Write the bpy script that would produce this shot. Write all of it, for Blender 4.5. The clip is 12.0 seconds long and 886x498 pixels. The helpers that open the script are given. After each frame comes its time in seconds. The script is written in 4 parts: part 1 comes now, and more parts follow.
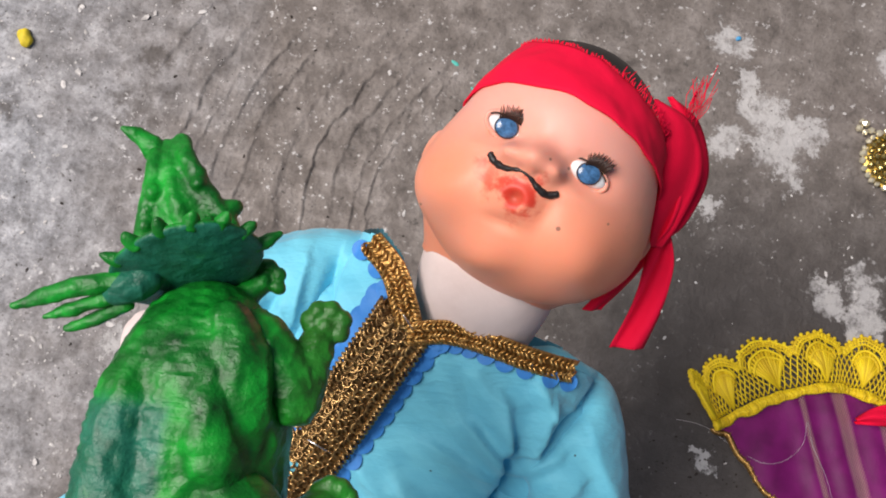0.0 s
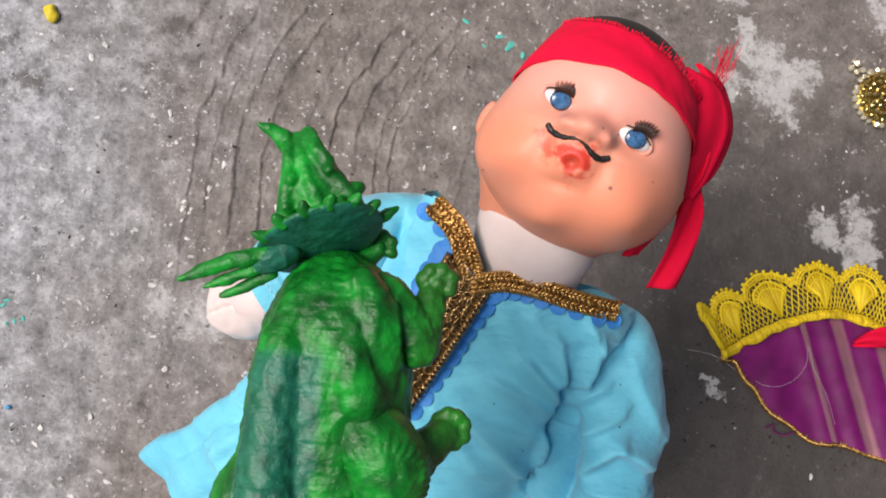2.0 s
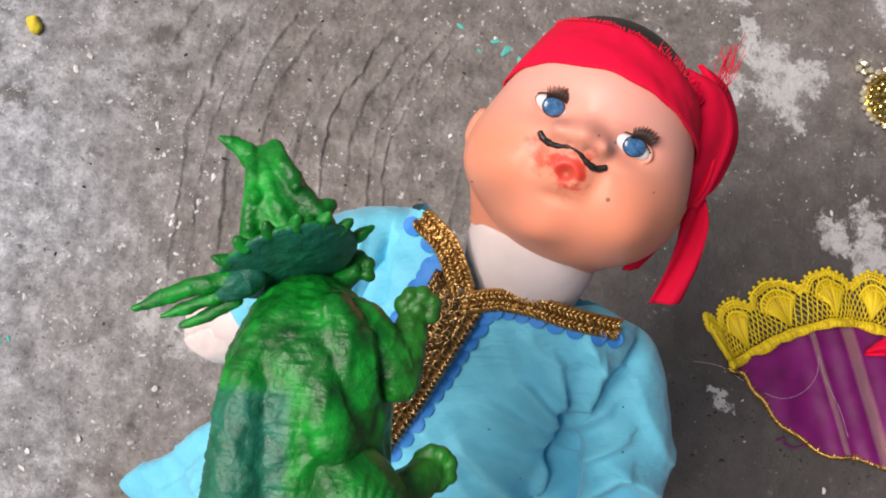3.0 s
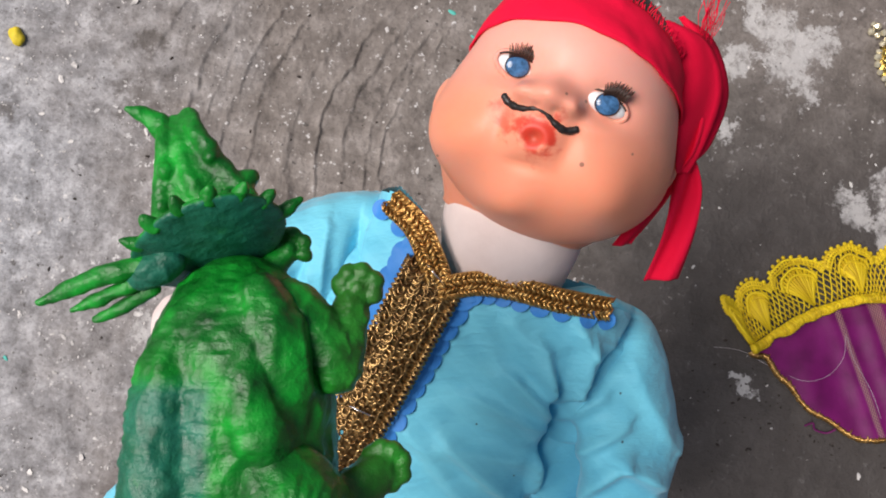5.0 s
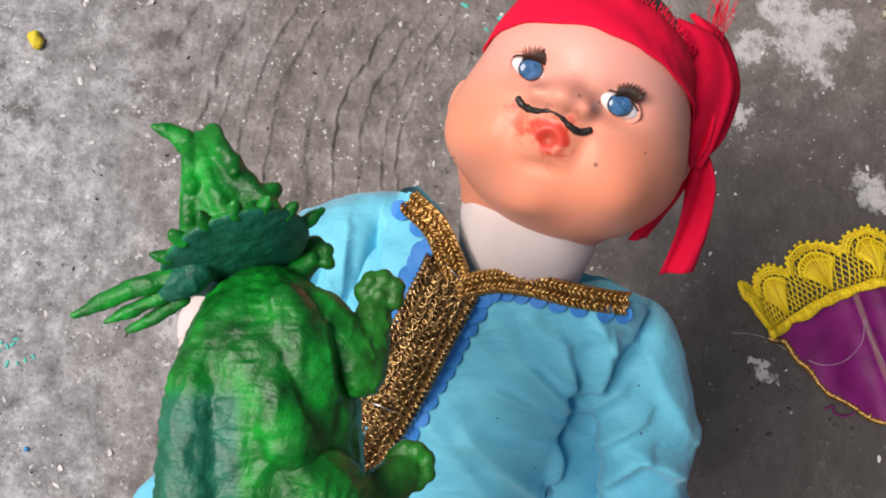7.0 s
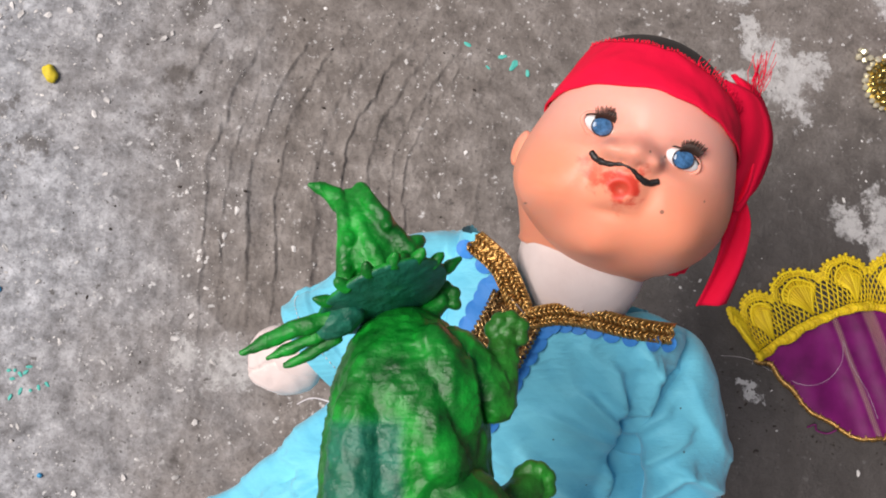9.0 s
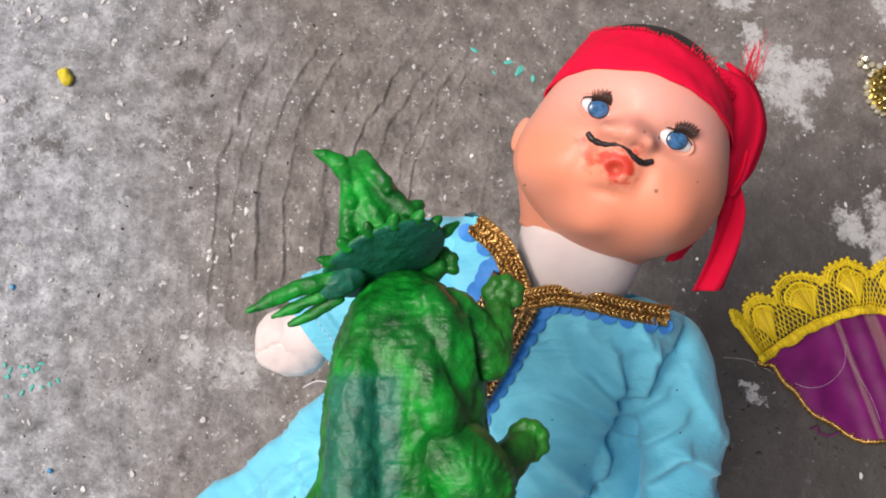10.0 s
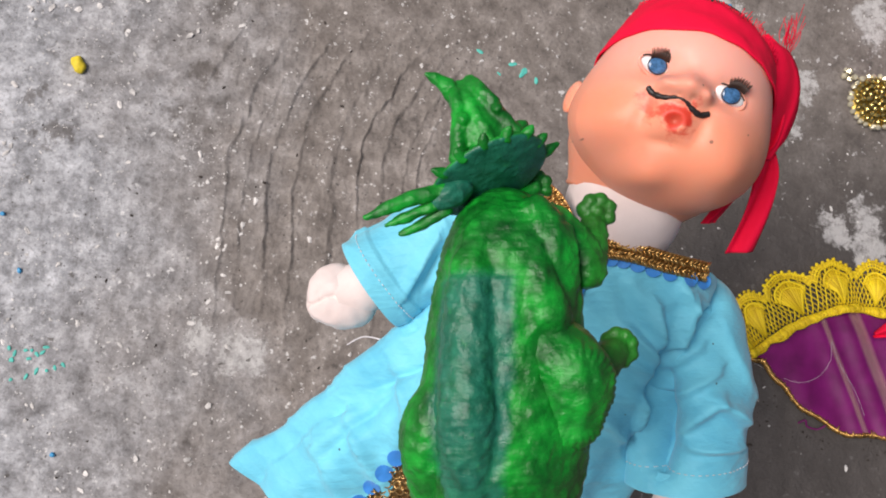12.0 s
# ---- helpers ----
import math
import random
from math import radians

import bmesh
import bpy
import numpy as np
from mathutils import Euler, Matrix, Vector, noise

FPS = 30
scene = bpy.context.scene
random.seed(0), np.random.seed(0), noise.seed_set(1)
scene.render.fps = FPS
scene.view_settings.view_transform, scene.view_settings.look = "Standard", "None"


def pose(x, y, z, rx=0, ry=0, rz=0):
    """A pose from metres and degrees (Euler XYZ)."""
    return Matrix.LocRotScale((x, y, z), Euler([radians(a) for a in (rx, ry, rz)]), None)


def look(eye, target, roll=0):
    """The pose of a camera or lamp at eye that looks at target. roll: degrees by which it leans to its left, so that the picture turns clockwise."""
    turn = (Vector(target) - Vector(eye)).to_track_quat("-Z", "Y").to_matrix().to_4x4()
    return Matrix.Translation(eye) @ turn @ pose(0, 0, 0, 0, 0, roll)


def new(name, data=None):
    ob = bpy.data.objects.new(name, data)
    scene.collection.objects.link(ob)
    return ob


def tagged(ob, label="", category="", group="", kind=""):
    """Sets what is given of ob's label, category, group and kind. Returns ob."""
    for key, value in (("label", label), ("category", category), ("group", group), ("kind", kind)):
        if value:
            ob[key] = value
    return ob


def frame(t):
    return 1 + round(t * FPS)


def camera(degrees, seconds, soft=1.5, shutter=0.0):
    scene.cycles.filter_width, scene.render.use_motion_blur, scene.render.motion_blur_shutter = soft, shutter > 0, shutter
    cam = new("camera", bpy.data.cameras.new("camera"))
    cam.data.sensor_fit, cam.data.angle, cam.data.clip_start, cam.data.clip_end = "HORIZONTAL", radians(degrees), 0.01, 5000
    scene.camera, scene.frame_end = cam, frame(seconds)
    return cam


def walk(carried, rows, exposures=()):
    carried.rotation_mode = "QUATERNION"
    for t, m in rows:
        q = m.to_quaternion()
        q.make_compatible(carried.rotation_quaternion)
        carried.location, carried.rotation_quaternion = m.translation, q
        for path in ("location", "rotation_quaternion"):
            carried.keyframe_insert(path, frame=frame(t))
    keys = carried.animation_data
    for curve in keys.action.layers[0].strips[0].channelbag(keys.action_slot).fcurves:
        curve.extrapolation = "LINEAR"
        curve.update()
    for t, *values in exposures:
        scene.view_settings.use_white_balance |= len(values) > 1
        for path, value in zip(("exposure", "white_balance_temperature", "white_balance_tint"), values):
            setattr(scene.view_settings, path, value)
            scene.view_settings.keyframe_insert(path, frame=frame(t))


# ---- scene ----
from mathutils.bvhtree import BVHTree

cam = camera(50.0, 12.0, 1.9)
PATH = [
    (0, (0.1908, 0.0084, 0.7805), (0.2354, 0.2586, -1.2033), 22.20),
    (0.5, (0.1812, 0.0091, 0.7904), (0.2384, 0.2141, -1.1983), 26.14),
    (1, (0.1695, 0.0188, 0.7725), (0.2663, 0.1906, -1.2177), 39.25),
    (1.5, (0.1832, 0.0010, 0.7968), (0.2493, 0.1615, -1.1957), 31.91),
    (2, (0.1573, 0.0041, 0.8244), (0.2566, 0.1434, -1.1683), 44.96),
    (2.5, (0.1757, -0.0032, 0.8243), (0.2221, 0.1520, -1.1691), 25.92),
    (3, (0.1644, 0.0109, 0.8006), (0.2514, 0.1627, -1.1918), 38.51),
    (3.5, (0.1912, -0.0001, 0.7975), (0.2228, 0.1700, -1.1950), 18.27),
    (5.5, (0.1843, 0.0138, 0.7687), (0.2102, 0.1496, -1.2265), 16.04),
    (6, (0.1627, 0.0197, 0.7792), (0.2170, 0.1054, -1.2183), 37.13),
    (6.5, (0.1885, 0.0113, 0.7728), (0.1786, 0.1183, -1.2243), -0.59),
    (8.5, (0.1547, 0.0130, 0.8194), (0.2130, 0.1542, -1.1747), 26.72),
    (9, (0.1378, 0.0123, 0.8130), (0.2354, 0.1855, -1.1770), 33.84),
    (9.5, (0.1377, 0.0047, 0.8130), (0.2300, 0.2208, -1.1731), 27.99),
    (10, (0.1419, -0.0047, 0.8233), (0.2157, 0.2091, -1.1639), 23.83),
    (10.5, (0.1068, 0.0112, 0.8178), (0.2544, 0.2023, -1.1676), 43.10),
    (11, (0.1035, 0.0115, 0.8192), (0.2491, 0.2142, -1.1652), 41.61),
    (11.5, (0.1101, -0.0069, 0.8334), (0.2271, 0.1936, -1.1530), 36.03),
    (12, (0.0980, -0.0480, 0.8357), (0.2651, 0.2477, -1.1352), 35.24),
]
walk(cam, [(t, look(eye, target, roll)) for t, eye, target, roll in PATH])

# ---- light: soft daylight from the upper left ----
world = bpy.data.worlds.new("sky")
scene.world = world
world.use_nodes = True
sky = world.node_tree.nodes.new("ShaderNodeTexSky")
sky.sky_type, sky.sun_disc = "NISHITA", False
sky.sun_elevation, sky.sun_rotation = radians(59), radians(-92)
sky.dust_density, sky.air_density = 3.0, 1.0
world.node_tree.links.new(sky.outputs[0], world.node_tree.nodes["Background"].inputs[0])
world.node_tree.nodes["Background"].inputs[1].default_value = 0.046
sun = new("sun", bpy.data.lights.new("sun", "SUN"))
sun.data.energy, sun.data.angle, sun.data.color = 3.9, radians(32), (1.0, 0.915, 0.875)
sun.matrix_world = look((-0.60, -0.02, 1.0), (0, 0, 0))
scene.view_settings.exposure = 0.10

# ---- places of the toys ----
PROP = pose(0.1848, 0.0374, 0.3946, 11.43, -1.68, 10.81)  # the toys: x across, y up the robe, z away from the ground
HEAD = PROP @ Matrix.Translation((0.055, 0.0431, 0.025)) @ pose(0, 0, 0, 0, 0, -22)
TO_HEAD = HEAD.inverted() @ PROP


# ---- node helpers ----
class Mat:
    """A principled material with a few shortcuts."""

    def __init__(self, name, rough=0.6, metal=0.0, spec=0.5):
        self.m = bpy.data.materials.new(name)
        self.m.use_nodes = True
        self.t = self.m.node_tree
        self.b = self.t.nodes["Principled BSDF"]
        self.b.inputs["Roughness"].default_value = rough
        self.b.inputs["Metallic"].default_value = metal
        self.b.inputs["Specular IOR Level"].default_value = spec
        self.co = self.t.nodes.new("ShaderNodeTexCoord").outputs["Object"]

    def n(self, kind, **inputs):
        node = self.t.nodes.new(kind)
        for key, value in inputs.items():
            self.put(node.inputs[key.replace("_", " ")], value)
        return node

    def put(self, socket, value):
        if hasattr(value, "is_output"):
            self.t.links.new(value, socket)
        else:
            socket.default_value = value

    def noise(self, scale, detail=4, rough=0.5, co=None):
        return self.n("ShaderNodeTexNoise", Vector=co or self.co, Scale=scale, Detail=detail, Roughness=rough).outputs["Fac"]

    def ramp(self, fac, *stops):
        node = self.n("ShaderNodeValToRGB", Fac=fac)
        e = node.color_ramp.elements
        while len(e) < len(stops):
            e.new(0.5)
        for el, (p, c) in zip(e, stops):
            el.position = p
            el.color = (*c, 1) if not isinstance(c, (int, float)) else (c, c, c, 1)
        return node.outputs["Color"]

    def mix(self, fac, a, b, mode="MIX"):
        node = self.t.nodes.new("ShaderNodeMix")
        node.data_type, node.blend_type = "RGBA", mode
        self.put(node.inputs[0], fac)
        for i, v in ((6, a), (7, b)):
            self.put(node.inputs[i], (*v, 1) if isinstance(v, tuple) else v)
        return node.outputs[2]

    def math(self, op, a, b=0.0, clamp=False):
        node = self.t.nodes.new("ShaderNodeMath")
        node.operation, node.use_clamp = op, clamp
        self.put(node.inputs[0], a), self.put(node.inputs[1], b)
        return node.outputs[0]

    def dist(self, p):
        node = self.t.nodes.new("ShaderNodeVectorMath")
        node.operation = "DISTANCE"
        flat = self.t.nodes.new("ShaderNodeVectorMath")
        flat.operation = "MULTIPLY"
        self.put(flat.inputs[0], self.co)
        flat.inputs[1].default_value = (1, 1, 0)
        self.put(node.inputs[0], flat.outputs[0])
        node.inputs[1].default_value = (p[0], p[1], 0)
        return node.outputs["Value"]

    def span(self, value, a, b, top=1.0):
        """top where value is below a, falling to 0 at b."""
        node = self.n("ShaderNodeMapRange")
        node.interpolation_type = "SMOOTHSTEP"
        self.put(node.inputs["Value"], value)
        for key, v in (("From Min", a), ("From Max", b), ("To Min", top), ("To Max", 0.0)):
            node.inputs[key].default_value = v
        return node.outputs[0]

    def axis(self, i):
        return self.n("ShaderNodeSeparateXYZ", Vector=self.co).outputs[i]

    def colour(self, c):
        self.put(self.b.inputs["Base Color"], (*c, 1) if isinstance(c, tuple) else c)
        return self

    def bump(self, height, strength=0.3, distance=0.001):
        old = self.b.inputs["Normal"].links
        node = self.n("ShaderNodeBump", Strength=strength, Distance=distance, Height=height)
        if old:
            self.t.links.new(old[0].from_socket, node.inputs["Normal"])
        self.t.links.new(node.outputs[0], self.b.inputs["Normal"])
        return self


def mat_concrete():
    k = Mat("concrete", 0.75, spec=0.4)
    x, y = k.axis(0), k.axis(1)
    big, mid, fine = k.noise(7, 5, 0.6), k.noise(38, 6, 0.65), k.noise(260, 5, 0.7)
    base = k.ramp(mid, (0.28, (0.105, 0.090, 0.080)), (0.50, (0.195, 0.171, 0.153)), (0.75, (0.33, 0.298, 0.275)))
    pale = k.ramp(k.math("ADD", k.math("MULTIPLY", mid, 0.5), k.math("MULTIPLY", k.noise(90, 6, 0.68), 0.5)), (0.36, (0.145, 0.148, 0.155)), (0.49, (0.32, 0.326, 0.342)), (0.64, (0.60, 0.612, 0.64)))
    left = k.math("ADD", k.math("MULTIPLY", x, -4.5), k.math("ADD", k.math("MULTIPLY", big, 1.5), -0.75))
    here = k.span(k.math("ADD", k.dist((0.2, 0.1)), k.math("MULTIPLY", k.noise(2.3, 6, 0.65), 1.3)), 1.25, 2.0)
    col = k.mix(k.math("MULTIPLY", k.math("ADD", left, 0.15, True), here), base, pale)
    # smoother right side, its colour darkened to stand in for the doll's soft shadow
    smooth = k.math("MULTIPLY", k.math("ADD", k.math("MULTIPLY", x, 4.5), -0.85, True), 0.9)
    smooth = k.math("MULTIPLY", k.math("MULTIPLY", smooth, here), k.math("ADD", k.span(y, 0.10, 0.30, 0.80), 0.20))
    col = k.mix(smooth, col, k.ramp(big, (0.3, (0.037, 0.033, 0.031)), (0.7, (0.066, 0.058, 0.054))))
    col = k.mix(k.ramp(fine, (0.35, 0.40), (0.5, 0.0)), col, (0.07, 0.06, 0.055))
    # old whitewash that has worn off in patches
    warp = k.math("MULTIPLY", k.math("SUBTRACT", k.noise(38, 8, 0.72), 0.5), 0.10)
    for cx, cy, r in PATCHES:
        d = k.math("ADD", k.dist((cx, cy, 0)), warp)
        fac = k.math("MULTIPLY", k.span(d, r * 0.55, r * 1.05), k.ramp(k.noise(70, 7, 0.72), (0.36, 0.10), (0.52, 0.92)))
        col = k.mix(fac, col, (0.47, 0.46, 0.45))
    # damp dirt in shallow hollows
    for cx, cy, r in STAINS:
        col = k.mix(k.span(k.math("ADD", k.dist((cx, cy, 0)), warp), r * 0.3, r * 1.2, 0.6), col, (0.085, 0.072, 0.062))
    vor = k.n("ShaderNodeTexVoronoi", Vector=k.co, Scale=130.0, Randomness=1.0)
    spot = k.ramp(vor.outputs["Distance"], (0.10, 1.0), (0.17, 0.0))
    col = k.mix(k.math("MULTIPLY", k.math("SUBTRACT", 1.0, smooth), k.math("MULTIPLY", spot, k.ramp(k.noise(33, 4), (0.50, 0.0), (0.62, 0.85)))), col, (0.62, 0.60, 0.57))
    fleck = k.ramp(k.noise(130, 5, 0.66), (0.61, 0.0), (0.66, 0.9))
    col = k.mix(k.math("MULTIPLY", k.math("SUBTRACT", 1.0, smooth), k.math("MULTIPLY", fleck, k.ramp(k.noise(21, 4), (0.42, 0.15), (0.60, 1.0)))), col, (0.66, 0.65, 0.64))
    hole = k.ramp(k.noise(125, 5, 0.6, k.n("ShaderNodeMapping", Vector=k.co, Location=(3.0, 1.0, 0.0)).outputs[0]), (0.315, 0.8), (0.37, 0.0))
    col = k.mix(k.math("MULTIPLY", hole, k.math("SUBTRACT", 1.0, k.math("MULTIPLY", smooth, 0.7))), col, (0.075, 0.066, 0.06))
    pit = k.n("ShaderNodeTexVoronoi", Vector=k.co, Scale=140.0, Randomness=1.0)
    pits = k.ramp(pit.outputs["Distance"], (0.08, 1.0), (0.16, 0.0))
    col = k.mix(k.math("MULTIPLY", pits, k.ramp(k.noise(45, 3), (0.45, 0.0), (0.6, 0.7))), col, (0.05, 0.045, 0.04))
    dark = k.ramp(k.noise(19, 6, 0.68), (0.28, 0.75), (0.39, 0.0))
    k.colour(k.mix(dark, col, (0.075, 0.066, 0.06)))
    k.put(k.b.inputs["Roughness"], k.ramp(mid, (0.3, 0.85), (0.7, 0.5)))
    k.bump(mid, 0.6, 0.005).bump(fine, 0.7, 0.0015)
    return k.m


PATCHES = [(0.439, 0.297, 0.010), (0.455, 0.281, 0.024), (0.491, 0.267, 0.020), (0.470, 0.254, 0.026), (0.484, 0.236, 0.015), (0.426, 0.248, 0.018), (0.534, 0.132, 0.018), (0.562, 0.145, 0.022), (0.566, 0.118, 0.018), (0.565, 0.342, 0.026), (-0.034, -0.024, 0.014), (0.004, -0.028, 0.024), (0.415, 0.335, 0.018), (0.452, -0.022, 0.006), (0.42, 0.19, 0.011)]
STAINS = [(-0.180, 0.140, 0.011), (-0.064, 0.168, 0.022), (-0.048, 0.272, 0.013), (-0.057, 0.212, 0.010), (-0.205, 0.175, 0.007)]


def mat_vinyl():
    k = Mat("painted_vinyl", 0.46, spec=0.4)
    n = k.noise(60, 3)
    col = k.mix(k.span(k.axis(1), -0.012, 0.024), (0.86, 0.41, 0.33), (0.86, 0.325, 0.20))
    # rubbed-on blush of the cheeks and chin, the red paint of the lips, and specks
    for p, r, f in (((-0.036, -0.010), 0.020, 0.35), ((0.016, -0.020), 0.024, 0.3), ((-0.004, -0.036), 0.026, 0.35)):
        col = k.mix(k.span(k.dist(p), 0.0, r, f), col, (0.82, 0.27, 0.14))
    smear = k.math("MULTIPLY", k.math("SUBTRACT", k.noise(170, 3, 0.55), 0.5), 0.020)
    d = k.math("ADD", k.dist((-0.0119, -0.0076)), smear)
    col = k.mix(k.span(d, 0.0036, 0.0088, 0.92), col, (0.64, 0.032, 0.014))
    col = k.mix(k.span(k.math("ADD", k.dist((-0.0232, -0.0058)), smear), 0.0010, 0.0060, 0.7), col, (0.70, 0.09, 0.05))
    col = k.mix(k.span(k.dist((-0.0121, -0.0087)), 0.0010, 0.0030, 0.55), col, (0.46, 0.10, 0.055))
    for p, r in (((0.0047, -0.0125), 0.00075), ((0.0200, -0.0045), 0.0004), ((-0.0400, -0.0240), 0.0004), ((-0.0075, 0.0070), 0.0004), ((0.0000, 0.0070), 0.0005)):
        col = k.mix(k.span(k.math("ADD", k.dist(p), k.math("MULTIPLY", n, 0.0006)), r, r + 0.0006, 0.75), col, (0.10, 0.05, 0.03))
    grime = k.ramp(k.noise(45, 5, 0.65), (0.30, 0.15), (0.42, 0.0))
    k.colour(k.mix(grime, col, (0.42, 0.20, 0.12)))
    k.put(k.b.inputs["Subsurface Weight"], 0.4)
    k.b.inputs["Subsurface Radius"].default_value = (0.010, 0.004, 0.0025)
    k.bump(k.noise(500, 3), 0.08, 0.0004)
    return k.m


def mat_cloth(name, colour, dark, scale=1900.0, rough=0.8, stripes=0.0, sheen=0.2, specks=()):
    k = Mat(name, rough, spec=0.25)
    w1 = k.n("ShaderNodeTexWave", Vector=k.co, Scale=scale * 0.35, Distortion=1.5).outputs["Fac"]
    n = k.noise(40, 5, 0.6)
    col = k.mix(k.ramp(n, (0.3, 1.0), (0.7, 0.0)), colour, dark)
    if stripes:
        pull = k.n("ShaderNodeMapping", Vector=k.co)
        pull.inputs["Rotation"].default_value = (0, 0, radians(32))
        pull.inputs["Scale"].default_value = (0.3, 1.0, 0.6)
        ridge = k.math("ABSOLUTE", k.math("SUBTRACT", k.noise(85, 4, 0.55, pull.outputs[0]), 0.5))
        k.bump(k.ramp(ridge, (0.0, 1.0), (0.20, 0.0)), 0.30, 0.0018)
        rot = k.n("ShaderNodeMapping", Vector=k.co)
        rot.inputs["Rotation"].default_value = (0, 0, radians(-38))
        wave = k.n("ShaderNodeTexWave", Vector=rot.outputs[0], Scale=24.0, Distortion=0.6)
        col = k.mix(k.math("MULTIPLY", k.ramp(wave.outputs["Fac"], (0.45, 0.0), (0.6, 1.0)), stripes), col, tuple(min(1, c * 1.25 + 0.04) for c in colour))
    for x, y, r in specks:
        col = k.mix(k.span(k.dist((x, y)), r, r + 0.0003, 0.85), col, (0.03, 0.03, 0.04))
    k.colour(col)
    k.put(k.b.inputs["Sheen Weight"], sheen)
    k.bump(k.noise(60, 4, 0.5), 0.16, 0.003).bump(k.noise(190, 5, 0.6), 0.24, 0.0009).bump(w1, 0.12, 0.0002)
    return k.m


def mat_green(sprayed=False):
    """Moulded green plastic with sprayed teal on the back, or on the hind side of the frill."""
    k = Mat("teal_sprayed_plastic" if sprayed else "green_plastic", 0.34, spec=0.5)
    x, y, z = k.axis(0), k.axis(1), k.axis(2)
    n = k.noise(90, 5, 0.6)
    col = k.ramp(n, (0.30, (0.0015, 0.055, 0.006)), (0.5, (0.003, 0.175, 0.014)), (0.70, (0.008, 0.37, 0.030)))
    wob = k.math("MULTIPLY", k.math("SUBTRACT", n, 0.5), 0.010)
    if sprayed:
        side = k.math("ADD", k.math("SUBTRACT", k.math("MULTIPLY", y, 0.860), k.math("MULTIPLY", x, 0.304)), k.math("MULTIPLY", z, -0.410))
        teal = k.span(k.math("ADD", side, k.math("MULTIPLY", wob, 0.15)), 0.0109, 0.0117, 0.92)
    else:
        mid = k.math("ABSOLUTE", k.math("ADD", x, k.math("ADD", 0.0065, k.math("MULTIPLY", y, -0.05))))
        teal = k.math("MULTIPLY", k.span(k.math("ADD", mid, k.math("MULTIPLY", wob, 0.5)), 0.0085, 0.0125, 0.85), k.span(k.math("ADD", y, k.math("MULTIPLY", wob, 0.5)), -0.0200, -0.0150))
        teal = k.math("MULTIPLY", teal, k.math("SUBTRACT", 1.0, k.span(z, 0.002, 0.008)))
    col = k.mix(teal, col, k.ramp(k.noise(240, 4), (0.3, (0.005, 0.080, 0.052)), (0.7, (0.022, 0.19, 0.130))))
    warm = k.math("MULTIPLY", k.math("SUBTRACT", 1.0, k.span(k.math("ADD", x, k.math("MULTIPLY", z, -0.4)), 0.016, 0.032)), 0.35)
    col = k.mix(warm, col, (0.055, 0.10, 0.010))
    # worn, paler high spots
    k.colour(k.mix(k.ramp(k.noise(300, 4, 0.6), (0.62, 0.0), (0.76, 0.35)), col, (0.05, 0.36, 0.09)))
    k.put(k.b.inputs["Roughness"], k.ramp(k.noise(160, 4), (0.3, 0.30), (0.7, 0.50)))
    wr = k.n("ShaderNodeTexWave", Vector=k.co, Scale=230.0, Distortion=7.0, Detail=3.0, Detail_Scale=1.6)
    wr.bands_direction = "Y"
    k.bump(wr.outputs["Fac"], 0.08, 0.0004).bump(k.noise(420, 5, 0.65), 0.55, 0.0010).bump(k.noise(130, 3), 0.3, 0.0012)
    return k.m


def mat_plain(name, colour, rough=0.5, metal=0.0, vary=0.25, scale=120.0, bump=0.2):
    k = Mat(name, rough, metal)
    dark = tuple(c * (1 - vary) for c in colour)
    lite = tuple(min(1.0, c * (1 + vary)) for c in colour)
    n = k.noise(scale, 4, 0.6)
    k.colour(k.ramp(n, (0.3, dark), (0.7, lite)))
    if bump:
        k.bump(k.noise(scale * 4, 4), bump, 0.0005)
    return k.m


def mat_thread(name, a, b, rough=0.35, metal=0.8):
    """Metallised or cotton yarn; every stitch a little different."""
    k = Mat(name, rough, metal)
    rnd = k.t.nodes.new("ShaderNodeNewGeometry").outputs["Random Per Island"]
    k.colour(k.mix(rnd, a, b))
    k.bump(k.noise(1500, 2), 0.4, 0.0003)
    return k.m


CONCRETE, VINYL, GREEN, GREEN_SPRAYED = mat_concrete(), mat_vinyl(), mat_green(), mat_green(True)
ROBE = mat_cloth("cyan_cotton", (0.185, 0.63, 0.785), (0.125, 0.51, 0.70), rough=0.55, stripes=0.09, specks=((0.0149, -0.0716, 0.0003), (0.0728, -0.0648, 0.0003), (0.0713, -0.0828, 0.0004), (0.028, -0.095, 0.0002), (-0.062, -0.098, 0.0003), (-0.11, -0.108, 0.0004)))
BLUE = mat_cloth("blue_satin", (0.05, 0.26, 0.70), (0.035, 0.21, 0.60), rough=0.5)
RED = mat_cloth("red_cotton", (0.84, 0.002, 0.045), (0.76, 0.0015, 0.038), sheen=0.0)
CALICO = mat_cloth("pale_calico", (0.80, 0.69, 0.66), (0.70, 0.58, 0.55))
GOLD = mat_thread("gold_yarn", (0.34, 0.17, 0.04), (0.70, 0.44, 0.15))
GOLD_DARK = mat_thread("dull_gold_yarn", (0.13, 0.07, 0.025), (0.62, 0.40, 0.16), 0.28)
LACE = mat_thread("yellow_yarn", (0.60, 0.40, 0.004), (0.90, 0.68, 0.010), 0.65, 0.0)
EYE_WHITE = mat_plain("eye_white", (0.82, 0.82, 0.82), 0.2, vary=0.04, bump=0)
IRIS = mat_plain("blue_iris", (0.055, 0.15, 0.31), 0.12, vary=0.5, scale=500, bump=0)
BLACK = mat_plain("black_paint", (0.012, 0.010, 0.010), 0.45)
LASH = mat_plain("brown_bristle", (0.045, 0.022, 0.015), 0.5)
PIN = mat_plain("steel_pin", (0.75, 0.74, 0.72), 0.25, 1.0, bump=0)
